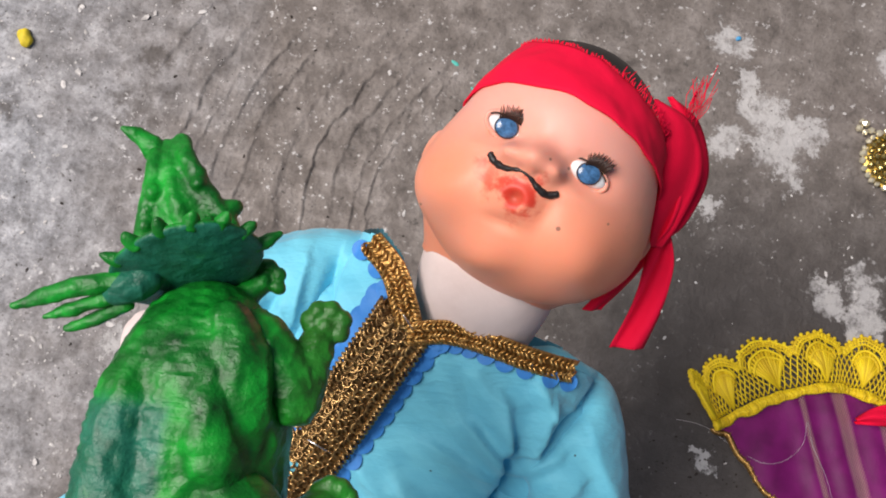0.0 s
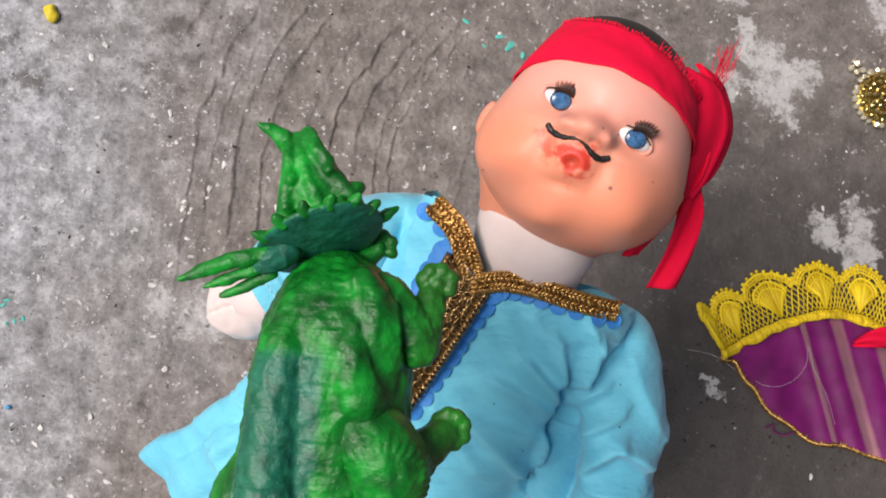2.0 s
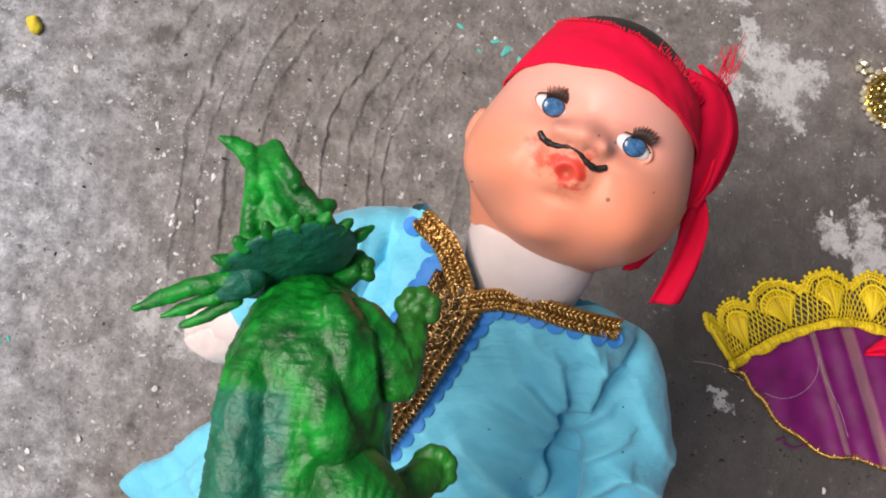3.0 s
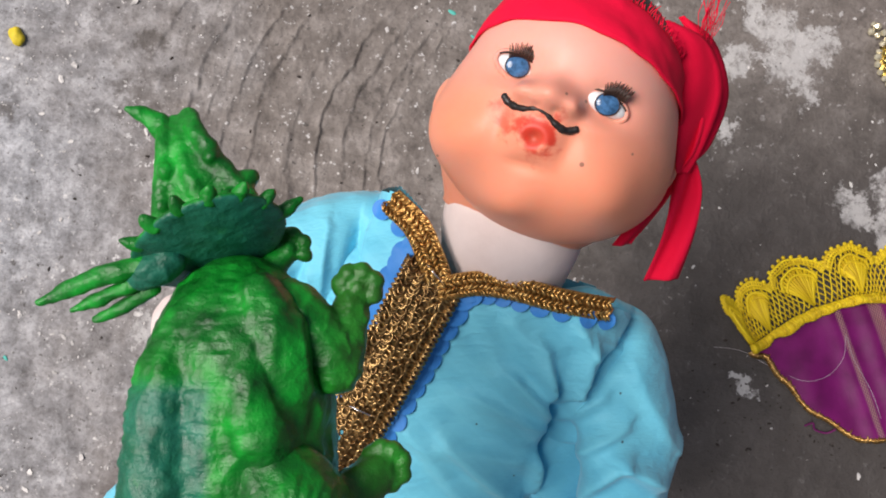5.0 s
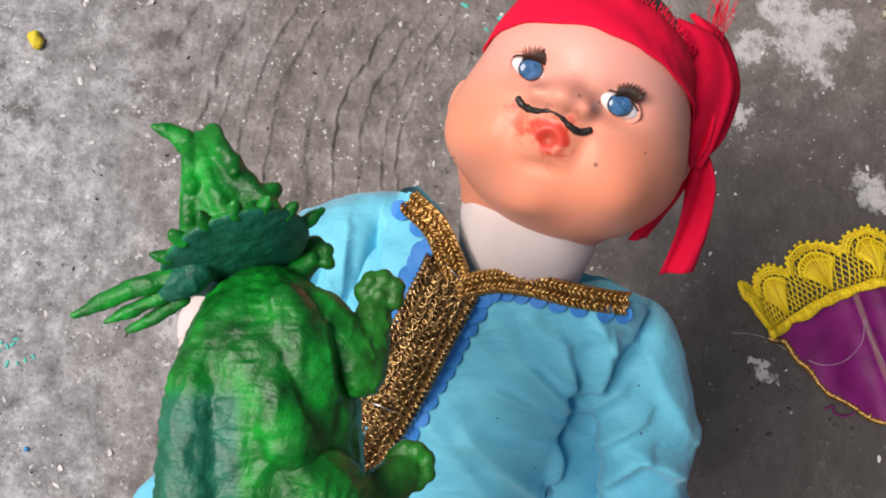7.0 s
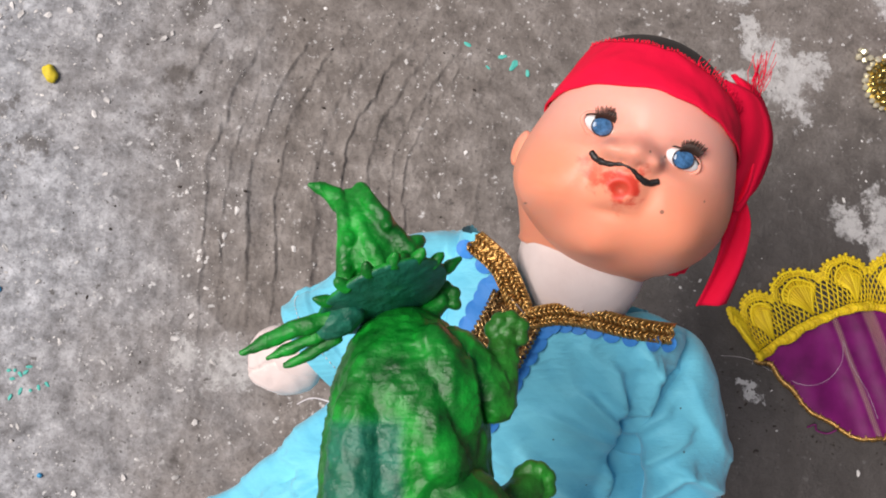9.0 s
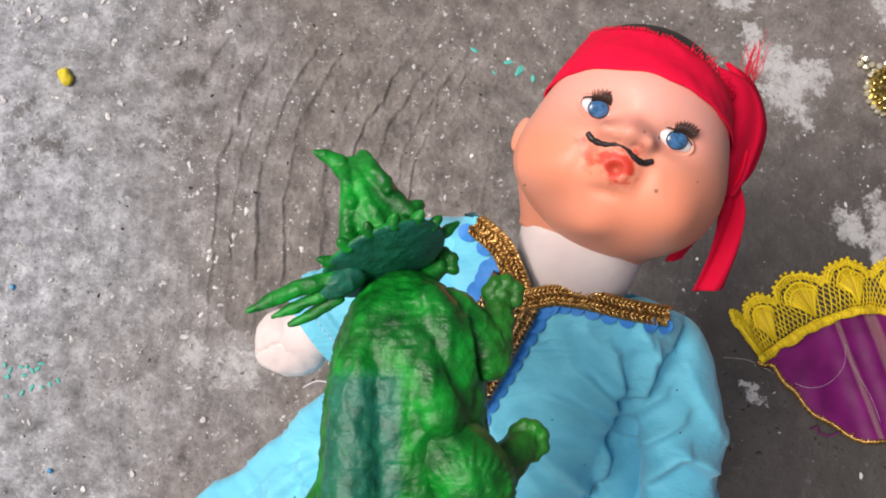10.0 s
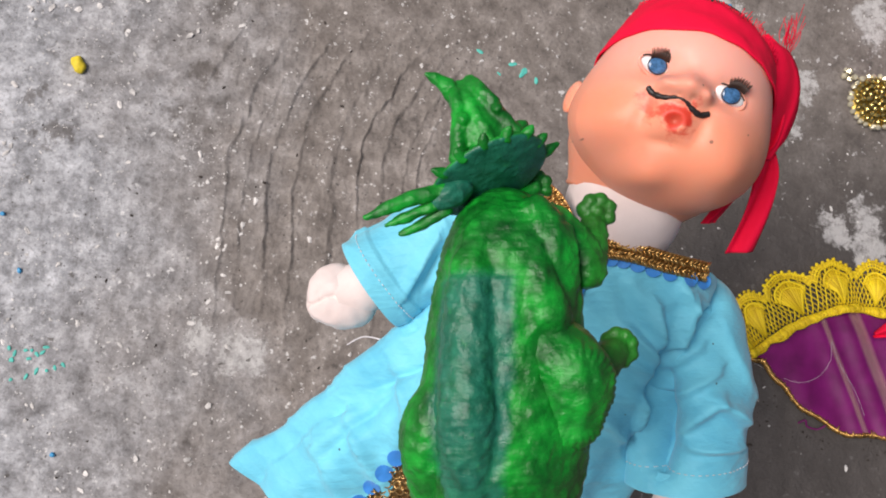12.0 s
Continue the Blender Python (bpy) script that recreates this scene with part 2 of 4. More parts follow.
YELLOW = mat_plain("yellow_chalk", (0.72, 0.56, 0.03), 0.7)
TEAL = mat_plain("turquoise_paint", (0.10, 0.52, 0.44), 0.7)
STONE = mat_plain("pale_grit", (0.56, 0.54, 0.52), 0.6, vary=0.5, scale=60)
DIRT = mat_plain("dark_dirt", (0.030, 0.022, 0.018), 0.9, vary=0.5, scale=60)
GEM = mat_plain("glass_stone", (0.72, 0.66, 0.48), 0.12, 0.55, vary=0.2, bump=0)
BRASS = mat_plain("old_brass", (0.48, 0.34, 0.08), 0.3, 1.0)
GOLD_GLASS = mat_plain("gold_glass", (0.42, 0.32, 0.11), 0.18, 0.85, vary=0.45, scale=90, bump=0)
WHITE_YARN = mat_plain("white_yarn", (0.75, 0.70, 0.72), 0.8)


# ---- mesh helpers ----
def mesh_of(bm, name, mats, smooth=True):
    me = bpy.data.meshes.new(name)
    bm.to_mesh(me)
    bm.free()
    for m in mats if isinstance(mats, (list, tuple)) else [mats]:
        me.materials.append(m)
    if smooth:
        me.polygons.foreach_set("use_smooth", [True] * len(me.polygons))
    return me


def part(name, bm, material, parent, label="", smooth=True):
    ob = new(name, mesh_of(bm, name, material, smooth))
    ob.parent = parent
    if label:
        tagged(ob, label)
    return ob


def thing(name, at, label, category, **more):
    ob = new(name)
    ob.matrix_world = at
    return tagged(ob, label, category, **more)


ICO = {}


def ico(sub):
    if sub not in ICO:
        t = bmesh.new()
        bmesh.ops.create_icosphere(t, subdivisions=sub, radius=1.0)
        t.verts.index_update()
        ICO[sub] = [v.co.copy() for v in t.verts], [[v.index for v in f.verts] for f in t.faces]
        t.free()
    return ICO[sub]


def ellipsoid(bm, c, r, turn=None, sub=3, idx=0):
    m = Matrix.Translation(c) @ (turn.to_4x4() if turn else Matrix()) @ Matrix.Diagonal((*(r if hasattr(r, "__len__") else (r, r, r)), 1))
    co, faces = ico(sub)
    vs = [bm.verts.new(m @ p) for p in co]
    for f in faces:
        bm.faces.new([vs[i] for i in f]).material_index = idx
    return vs


def frames_along(pts):
    """Tangent and two normals at every point of a path, without twist."""
    pts = [Vector(p) for p in pts]
    out, u = [], None
    for i, p in enumerate(pts):
        t = (pts[min(i + 1, len(pts) - 1)] - pts[max(i - 1, 0)]).normalized()
        if u is None:
            u = t.orthogonal().normalized()
        u = (u - t * u.dot(t)).normalized()
        out.append((p, t, u, t.cross(u)))
    return out


def tube(bm, pts, radius, sides=6, idx=0, caps=True):
    """A round cord along pts; radius is one number or one for each point."""
    rings = []
    for i, (p, t, u, v) in enumerate(frames_along(pts)):
        r = radius[i] if hasattr(radius, "__len__") else radius
        rings.append([bm.verts.new(p + (u * math.cos(a) + v * math.sin(a)) * r) for a in (2 * math.pi * j / sides for j in range(sides))])
    for a, b in zip(rings, rings[1:]):
        for j in range(sides):
            bm.faces.new((a[j], a[(j + 1) % sides], b[(j + 1) % sides], b[j])).material_index = idx
    if caps:
        for ring in (rings[0][::-1], rings[-1]):
            bm.faces.new(ring).material_index = idx
    return rings


def spline(pts, n):
    """n points along a smooth curve through pts."""
    pts = [Vector(p) for p in pts]
    out = []
    for i in range(n):
        s = i / (n - 1) * (len(pts) - 1)
        k = min(int(s), len(pts) - 2)
        t = s - k
        p0, p1, p2, p3 = pts[max(k - 1, 0)], pts[k], pts[k + 1], pts[min(k + 2, len(pts) - 1)]
        out.append(0.5 * (2 * p1 + (p2 - p0) * t + (2 * p0 - 5 * p1 + 4 * p2 - p3) * t**2 + (3 * p1 - p0 - 3 * p2 + p3) * t**3))
    return out


def lerp_rows(rows, s):
    """Rows of numbers read at s from 0 to 1, smoothly."""
    x = s * (len(rows) - 1)
    k = min(int(x), len(rows) - 2)
    t = x - k
    get = lambda i: np.array(rows[max(0, min(i, len(rows) - 1))], float)
    p0, p1, p2, p3 = get(k - 1), get(k), get(k + 1), get(k + 2)
    return 0.5 * (2 * p1 + (p2 - p0) * t + (2 * p0 - 5 * p1 + 4 * p2 - p3) * t**2 + (3 * p1 - p0 - 3 * p2 + p3) * t**3)


# ---- ground ----
def ground_height(x, y):
    h = 0.0012 * noise.noise((x * 22, y * 22, 0)) + 0.0007 * noise.noise((x * 70, y * 70, 3)) + 0.00035 * noise.noise((x * 190, y * 190, 7))
    # ridges left by a trowel in a fan of strokes
    zone = min(1, max(0, (x + 0.06) / 0.03)) * min(1, max(0, (0.23 - x) / 0.06)) * min(1, max(0, (0.285 - y) / 0.05)) * min(1, max(0, (y + 0.035) / 0.10))
    if zone > 0:
        wob = 0.009 * noise.noise((x * 11, y * 9, 1)) + 0.0035 * noise.noise((x * 45, y * 45, 2)) + 0.0016 * noise.noise((x * 120, y * 120, 2)) + 0.0008 * noise.noise((x * 380, y * 380, 2))
        bend = 3.8 * max(0, y - 0.11) ** 2 - 0.02 * (y - 0.11)
        s = (x - bend * 0.55 + wob + 0.05) / 0.0225
        s += 0.75 * noise.noise((s * 0.62, y * 2.4, 11))
        k = math.floor(s)
        fr = s - k
        keep = max(0.0, 0.78 + 1.5 * noise.noise((k * 3.7, y * 7, 5)) + 0.5 * noise.noise((k * 1.3, y * 70, 9)))
        step = fr**5 if fr < 0.90 else 0.59 * (1 - fr) / 0.10
        crumb = max(0.0, noise.noise((x * 230, y * 90, 4))) * math.exp(-(((fr - 0.93) / 0.16) ** 2))
        h += zone * (keep * (0.0034 * step + 0.0022 * crumb) + 0.0004 * noise.noise((x * 300, y * 120, 6)))
    return h


def build_ground():
    def lines(a, b, step):
        inner = list(np.arange(a, b + 1e-6, step))
        grow, lo, hi = 0.02, inner[0], inner[-1]
        before, after = [], []
        while hi < 300:
            lo, hi, grow = lo - grow, hi + grow, grow * 1.6
            before.append(lo), after.append(hi)
        return before[::-1] + inner + after

    xs, ys = lines(-0.34, 0.68, 0.0028), lines(-0.26, 0.50, 0.0022)
    xs = sorted([x for x in xs if not -0.07 < x < 0.25] + list(np.arange(-0.0699, 0.25, 0.0011)))
    verts = [(x, y, ground_height(x, y) if -0.4 < x < 0.75 and -0.4 < y < 0.6 else 0.0) for y in ys for x in xs]
    w = len(xs)
    faces = [(j * w + i, j * w + i + 1, (j + 1) * w + i + 1, (j + 1) * w + i) for j in range(len(ys) - 1) for i in range(w - 1)]
    me = bpy.data.meshes.new("ground")
    me.from_pydata(verts, [], faces)
    me.materials.append(CONCRETE)
    me.polygons.foreach_set("use_smooth", [True] * len(faces))
    tagged(new("ground", me), "rough grey-brown concrete ground with trowel ridges and whitewash spots", "ground", kind="structure")


build_ground()


def build_grit():
    """Loose pale crumbs of stone and plaster on the concrete."""
    rng = random.Random(4)
    bm = bmesh.new()
    for i in range(9500):
        x = rng.uniform(-0.3, 0.62)
        y = rng.uniform(-0.2, 0.44)
        if x > 0.0 and rng.random() < 0.4 + 0.56 * min(1, x / 0.22):
            continue
        if noise.noise((x * 17, y * 17, 21)) + 0.5 * noise.noise((x * 60, y * 60, 8)) < rng.uniform(-0.25, 0.45):
            continue
        r = 0.00042 + 0.0019 * rng.random() ** 7
        turn = Euler((rng.uniform(-0.2, 0.2), rng.uniform(-0.2, 0.2), rng.uniform(0, 6.28))).to_matrix()
        vs = ellipsoid(bm, (x, y, ground_height(x, y) + r * 0.25), (r * rng.uniform(0.9, 2.3), r, r * 0.4), turn, 1)
        for v in vs:
            v.co += Vector((rng.uniform(-1, 1), rng.uniform(-1, 1), rng.uniform(-0.6, 0.6))) * r * 0.42
    for i in range(80):
        x, y = rng.uniform(0.30, 0.62), rng.uniform(-0.08, 0.42)
        r = 0.0004 + 0.0010 * rng.random() ** 2
        turn = Euler((rng.uniform(-0.2, 0.2), rng.uniform(-0.2, 0.2), rng.uniform(0, 6.28))).to_matrix()
        for v in ellipsoid(bm, (x, y, ground_height(x, y) + r * 0.2), (r * rng.uniform(1.2, 2.4), r, r * 0.35), turn, 1):
            v.co += Vector((rng.uniform(-1, 1), rng.uniform(-1, 1), rng.uniform(-1, 1))) * r * 0.25
    me = mesh_of(bm, "grit", STONE, False)
    tagged(new("grit", me), "pale crumbs of stone and plaster strewn on concrete", "grit", kind="stuff")
    bm = bmesh.new()
    for i in range(420):
        x, y = (rng.uniform(0.40, 0.60), rng.gauss(-0.045, 0.03)) if i < 200 else (rng.uniform(-0.28, 0.20), rng.uniform(-0.15, 0.34))
        r = 0.0003 + 0.0009 * rng.random() ** 4
        turn = Euler((0, 0, rng.uniform(0, 6.28))).to_matrix()
        for v in ellipsoid(bm, (x, y, ground_height(x, y) + r * 0.3), (r * rng.uniform(1.0, 2.2), r, r * 0.5), turn, 1):
            v.co += Vector((rng.uniform(-1, 1), rng.uniform(-1, 1), rng.uniform(-0.6, 0.6))) * r * 0.35
    me = mesh_of(bm, "dirt", DIRT, False)
    tagged(new("dirt", me), "dark crumbs of dirt scattered on concrete", "dirt", kind="stuff")


build_grit()


# ---- the doll ----
MOUTH, NOSE = Vector((-0.0121, -0.0084)), Vector((-0.0110, 0.0054))
EYES = (Vector((-0.0234, 0.0116)), Vector((0.0063, 0.0078)))


def head_point(d):
    """A point of the vinyl head in the direction d from its centre."""
    d = Vector(d).normalized()
    ry = 0.0505 if d.y > 0 else 0.0475
    rx = (0.0425 if d.x > 0 else 0.0450) + 0.002 * max(0, -d.y)
    p = Vector((d.x * rx, d.y * ry + 0.004, d.z * (0.0475 if d.z > 0 else 0.043)))
    # fuller jaw and cheeks below, flatter temples above
    p.x *= 1 + 0.08 * math.exp(-((p.y + 0.018) / 0.018) ** 2) + (0.06 if p.x > 0 else 0.0) * math.exp(-((p.y + 0.030) / 0.014) ** 2) - (0.08 if p.x > 0 else 0.12) * math.exp(-((p.y - 0.024) / 0.022) ** 2)
    crown = min(1.0, max(0.0, (d.y - 0.68) / 0.2)) * min(1.0, max(0.0, (0.25 - d.z) / 0.5))
    p += Vector((0, 0.0046, -0.014)) * crown
    if p.y < -0.01:
        p.y -= 0.0012 * math.exp(-(((p.x - 0.027) / 0.015) ** 2)) * min(1.0, (-0.01 - p.y) / 0.02)
    if d.z > -0.1:
        def bump(cx, cy, sx, sy, amp):
            return amp * math.exp(-((p.x - cx) / sx) ** 2 - ((p.y - cy) / sy) ** 2)

        out = bump(-0.036, -0.015, 0.012, 0.012, 0.0042) + bump(0.014, -0.018, 0.013, 0.012, 0.0058)
        out += bump(-0.0130, -0.0300, 0.010, 0.007, 0.0046) + bump(-0.009, 0.027, 0.026, 0.010, 0.0026) - bump(-0.0105, 0.0135, 0.006, 0.005, 0.0016)
        for e in EYES:
            out -= bump(e.x, e.y, 0.0085, 0.0058, 0.0044)
            out += bump(e.x, e.y - 0.0085, 0.010, 0.003, 0.0012)
        out += bump(NOSE.x, NOSE.y, 0.0066, 0.0046, 0.0092) + bump(NOSE.x - 0.0078, NOSE.y - 0.0006, 0.0030, 0.0030, 0.0046) + bump(NOSE.x + 0.0078, NOSE.y - 0.0016, 0.0030, 0.0030, 0.0046)
        out += bump(NOSE.x, NOSE.y + 0.007, 0.0045, 0.006, 0.0018)
        m = math.hypot(p.x - MOUTH.x, (p.y - MOUTH.y) * 1.15)
        out += bump(MOUTH.x, MOUTH.y, 0.0090, 0.0075, 0.0034) + 0.0005 * math.exp(-(((m - 0.0042) / 0.0016) ** 2)) - 0.0024 * math.exp(-((m / 0.0024) ** 2))
        out -= bump(MOUTH.x, MOUTH.y - 0.0095, 0.007, 0.0024, 0.0014)
        out -= bump(MOUTH.x - 0.0115, MOUTH.y + 0.001, 0.0035, 0.008, 0.0016) + bump(MOUTH.x + 0.0110, MOUTH.y, 0.0035, 0.008, 0.0016)
        for sx in (-0.0028, 0.0028):
            out -= bump(NOSE.x + sx, NOSE.y - 0.0042, 0.0011, 0.0009, 0.0014)
        p += d * out * min(1.0, max(0.0, (d.z + 0.1) / 0.4))
    return p


def face_at(x, y, lift=0.0):
    """The point of the face over (x, y), looked at from in front."""
    d = Vector((x, y, 0.04)).normalized()
    for _ in range(12):
        p = head_point(d)
        d = (d + Vector(((x - p.x) * 18, (y - p.y) * 18, 0))).normalized()
    return head_point(d) + Vector((0, 0, lift))


def build_doll():
    bm = bmesh.new()
    for v in ellipsoid(bm, (0, 0, 0), 1.0, sub=7):
        v.co = head_point(v.co)
    for f in bm.faces:
        c = f.calc_center_median()
        f.material_index = 5 if c.y > 0.043 - 0.25 * c.z else 0
    # ears
    for sx, cy, cz in ((-0.0440, -0.003, -0.014), (0.0450, -0.006, -0.008)):
        ellipsoid(bm, (sx, cy, cz), (0.0026, 0.0080, 0.0056), Euler((0, 0.3, -0.12)).to_matrix(), 3)
    # glassy eyes with a bristle fringe
    for i, e in enumerate(EYES):
        c = face_at(e.x, e.y)
        ellipsoid(bm, c + Vector((0.0003, 0.0001, 0.0008)), (0.0074, 0.0034, 0.0036), Euler((0, 0, -0.2)).to_matrix(), 4, 2)
        ellipsoid(bm, c + Vector((-0.0003 + 0.0007 * i, 0.0002, 0.0036)), (0.0042, 0.0037, 0.0012), sub=3, idx=3)
        iris = c + Vector((-0.0003 + 0.0007 * i, 0.0002, 0.0041))
        tube(bm, [iris + Vector((0.0040 * math.cos(a), 0.0035 * math.sin(a), 0)) for a in (2 * math.pi * j / 24 for j in range(25))], 0.00022, 5, 4, False)
        rim = [c + Vector((0.0078 * math.cos(a), 0.0043 * math.sin(a) - 0.0015 * math.cos(a), 0.0004 * math.sin(a) + 0.0014)) for a in (2 * math.pi * j / 28 for j in range(29))]
        tube(bm, rim, 0.0009, 8, 0, False)
        tube(bm, [p + Vector((0, -0.0005, 0.0006)) for p in rim[2:13]], 0.0004, 5, 4)
        wide, lean = (0.0088, 0.0002) if i == 0 else (0.0066, 0.0012)
        for j in range(21):
            s = j / 20 - 0.5
            root = c + Vector((wide * s + 0.0006 + lean, 0.0031 - 0.0036 * s * s, 0.0040))
            tip = root + Vector((0.0030 * s + 0.0003 + lean * 0.4, 0.0046 - 0.003 * s * s + 0.0005 * math.sin(j * 2.3), 0.0010))
            tube(bm, (root, (root + tip) / 2 + Vector((0, 0, 0.0006)), tip), (0.00033, 0.00029, 0.00016), 4, 4)
    # the drawn moustache
    line = ((-0.0256, 0.0018), (-0.0228, -0.0004), (-0.0190, -0.0010), (-0.0150, 0.0000), (-0.0110, -0.0008), (-0.0074, -0.0028), (-0.0036, -0.0038), (0.0002, -0.0020))
    pts = [face_at(p.x, p.y, 0.0002) for p in spline([(*q, 0) for q in line], 40)]
    tube(bm, pts, [0.0006 + 0.0009 * min(1, abs(i - 19) / 11) - 0.0003 * abs(math.sin(i * 0.8)) if 0 < i < 39 else 0.0008 for i in range(40)], 8, 6)
    # the moulded lip of the head where the neck goes in
    q = lambda *p: TO_HEAD @ Vector(p)
    axis = Vector((0.49, 0.87, 0.05)).normalized()
    across, depth = Vector((0.87, -0.49, 0)), axis.cross(Vector((0.87, -0.49, 0))).normalized()
    hoops = []
    for lift, r in ((-0.0002, 0.0240), (-0.0006, 0.0262), (0.0002, 0.0274), (0.0014, 0.0276), (0.0026, 0.0280), (0.0060, 0.0300), (0.0110, 0.0332), (0.0160, 0.0366), (0.0210, 0.0388), (0.0250, 0.0360)):
        mid = Vector((0.0333, 0.0044, 0.0025 + 0.72 * max(0, lift))) + axis * lift
        hoops.append([bm.verts.new(q(*(mid + (across * math.cos(a) - depth * math.sin(a)) * r))) for a in (2 * math.pi * j / 72 for j in range(72))])
    for low, high in zip(hoops, hoops[1:]):
        for j in range(72):
            bm.faces.new((low[j], low[(j + 1) % 72], high[(j + 1) % 72], high[j]))
    # neck and body of stuffed calico, mitten ends of the arms and the legs it stands on
    q = lambda *p: TO_HEAD @ Vector(p)
    neck = spline((q(0.050, 0.036, 0.012), q(0.038, 0.011, 0.008), q(0.029, -0.016, -0.010), q(0.0, -0.07, -0.045)), 14)
    tube(bm, neck, [0.024, 0.0245, 0.0255, 0.0265, 0.0275, 0.028, 0.028, 0.027, 0.026, 0.026, 0.026, 0.025, 0.024, 0.02], 40, 1)
    for a, b, r in ((q(-0.080, -0.022, -0.018), q(-0.1015, -0.030, -0.022), 0.0165), (q(0.070, -0.122, -0.014), q(0.064, -0.151, -0.014), 0.0165)):
        for v in ellipsoid(bm, b, (r * 1.15, r, r * 0.8), Euler((0, 0, 0.4)).to_matrix(), 5, 1):
            d = v.co - b
            seam = d.y - 0.45 * d.x + 0.002 * math.sin(d.x * 300)
            v.co -= d.normalized() * (0.0024 * math.exp(-((seam / 0.0011) ** 2)) * (1 if d.z > 0 else 0) + 0.0022 * noise.noise(v.co * 70) + 0.0008 * noise.noise(v.co * 190))
        tube(bm, (a, b), (r * 0.8, r * 0.8), 24, 1)
    for sx in (-0.025, 0.03):
        hip, foot = q(-0.055 + sx, -0.12 + sx * -0.7, -0.06), HEAD.inverted() @ Vector((0.155 + sx, -0.29, 0.012))
        tube(bm, spline((hip, (hip + foot) / 2 + Vector((0, 0, 0.006)), foot), 10), [0.02, 0.02, 0.019, 0.018, 0.017, 0.016, 0.015, 0.014, 0.013, 0.012], 20, 1)
        up = HEAD.to_3x3().inverted()
        ellipsoid(bm, HEAD.inverted() @ Vector((0.155 + sx, -0.276, 0.0115)), (0.012, 0.026, 0.0115), up, 3, 1)
    me = mesh_of(bm, "doll", [VINYL, CALICO, EYE_WHITE, IRIS, LASH, BLACK, BLACK])
    ob = new("doll", me)
    ob.matrix_world = HEAD
    tagged(ob, "baby doll with vinyl face, drawn black moustache and blue glassy eyes", "doll")


build_doll()


# ---- the robe it wears ----
TORSO = [  # centre x, y, z; half width; half thickness; side vector x, y
    (0.0440, 0.0300, -0.014, 0.046, 0.022, 0.907, -0.42),
    (0.0390, 0.0150, -0.010, 0.052, 0.028, 0.907, -0.42),
    (0.0310, -0.0100, -0.012, 0.056, 0.033, 0.907, -0.42),
    (0.0210, -0.0350, -0.014, 0.064, 0.035, 0.89, -0.45),
    (0.0020, -0.0650, -0.022, 0.064, 0.037, 0.86, -0.51),
    (-0.0220, -0.0990, -0.034, 0.074, 0.038, 0.83, -0.56),
    (-0.0530, -0.1430, -0.056, 0.085, 0.037, 0.81, -0.59),
    (-0.0850, -0.1920, -0.088, 0.104, 0.036, 0.80, -0.60),
]
# creases: from x, y to x, y; height; width
SHOULDER_FOLDS = [  # the shoulder fold and the wedge that it makes with the sleeve seam
    (0.0555, -0.0345, 0.0585, -0.045, 0.0034, 0.0034), (0.0585, -0.045, 0.053, -0.062, 0.0042, 0.0036), (0.053, -0.062, 0.0440, -0.0716, 0.0036, 0.0036),
    (0.084, -0.038, 0.0750, -0.0480, -0.0026, 0.0026), (0.0750, -0.0480, 0.0585, -0.0600, -0.0040, 0.0028), (0.0585, -0.0600, 0.045, -0.0720, -0.0050, 0.0030),
]
CHEST_FOLDS = [  # pulled from the armpit across the chest
    (0.044, -0.072, 0.030, -0.052, 0.0040, 0.0034), (0.044, -0.070, 0.043, -0.042, 0.0034, 0.0034), (0.040, -0.075, 0.014, -0.060, 0.0026, 0.0036), (0.030, -0.030, 0.040, -0.052, 0.0020, 0.0044),
    (0.018, -0.020, 0.024, -0.044, 0.0014, 0.0050), (0.036, -0.090, 0.004, -0.080, 0.0022, 0.0040), (0.002, -0.080, 0.026, -0.108, 0.0030, 0.0036), (0.036, -0.090, 0.034, -0.104, 0.0040, 0.0030), (-0.014, -0.072, 0.006, -0.106, 0.0024, 0.0044),
    (0.0445, -0.066, 0.0440, -0.090, -0.0095, 0.0062), (0.0440, -0.090, 0.0400, -0.122, -0.0120, 0.0066),
]
SLEEVE_FOLDS = [
    (0.046, -0.078, 0.066, -0.066, 0.0026, 0.0034), (0.048, -0.090, 0.074, -0.078, 0.0032, 0.0036), (0.052, -0.104, 0.070, -0.092, 0.0046, 0.0034), (0.070, -0.092, 0.084, -0.104, 0.0044, 0.0036), (0.056, -0.112, 0.082, -0.116, 0.0040, 0.0034), (0.080, -0.060, 0.092, -0.090, 0.0020, 0.0050),
]
SKIRT_FOLDS = [
    (-0.034, -0.020, -0.012, -0.032, 0.0024, 0.003), (-0.080, -0.066, -0.064, -0.112, 0.0050, 0.0045), (-0.104, -0.092, -0.088, -0.140, 0.0055, 0.0045), (-0.060, -0.110, -0.082, -0.150, 0.0050, 0.0045),
    (-0.060, -0.070, -0.085, -0.115, 0.0046, 0.006), (-0.045, -0.090, -0.062, -0.135, 0.0050, 0.006), (-0.085, -0.080, -0.120, -0.118, -0.0045, 0.006), (-0.115, -0.095, -0.150, -0.125, 0.0042, 0.007),
    (-0.072, -0.052, -0.104, -0.078, 0.0040, 0.0050), (-0.050, -0.062, -0.092, -0.074, -0.0036, 0.0040), (-0.040, -0.072, -0.078, -0.096, 0.0040, 0.0045), (-0.120, -0.112, -0.104, -0.160, 0.0050, 0.006), (-0.074, -0.128, -0.100, -0.176, -0.0045, 0.006),
]
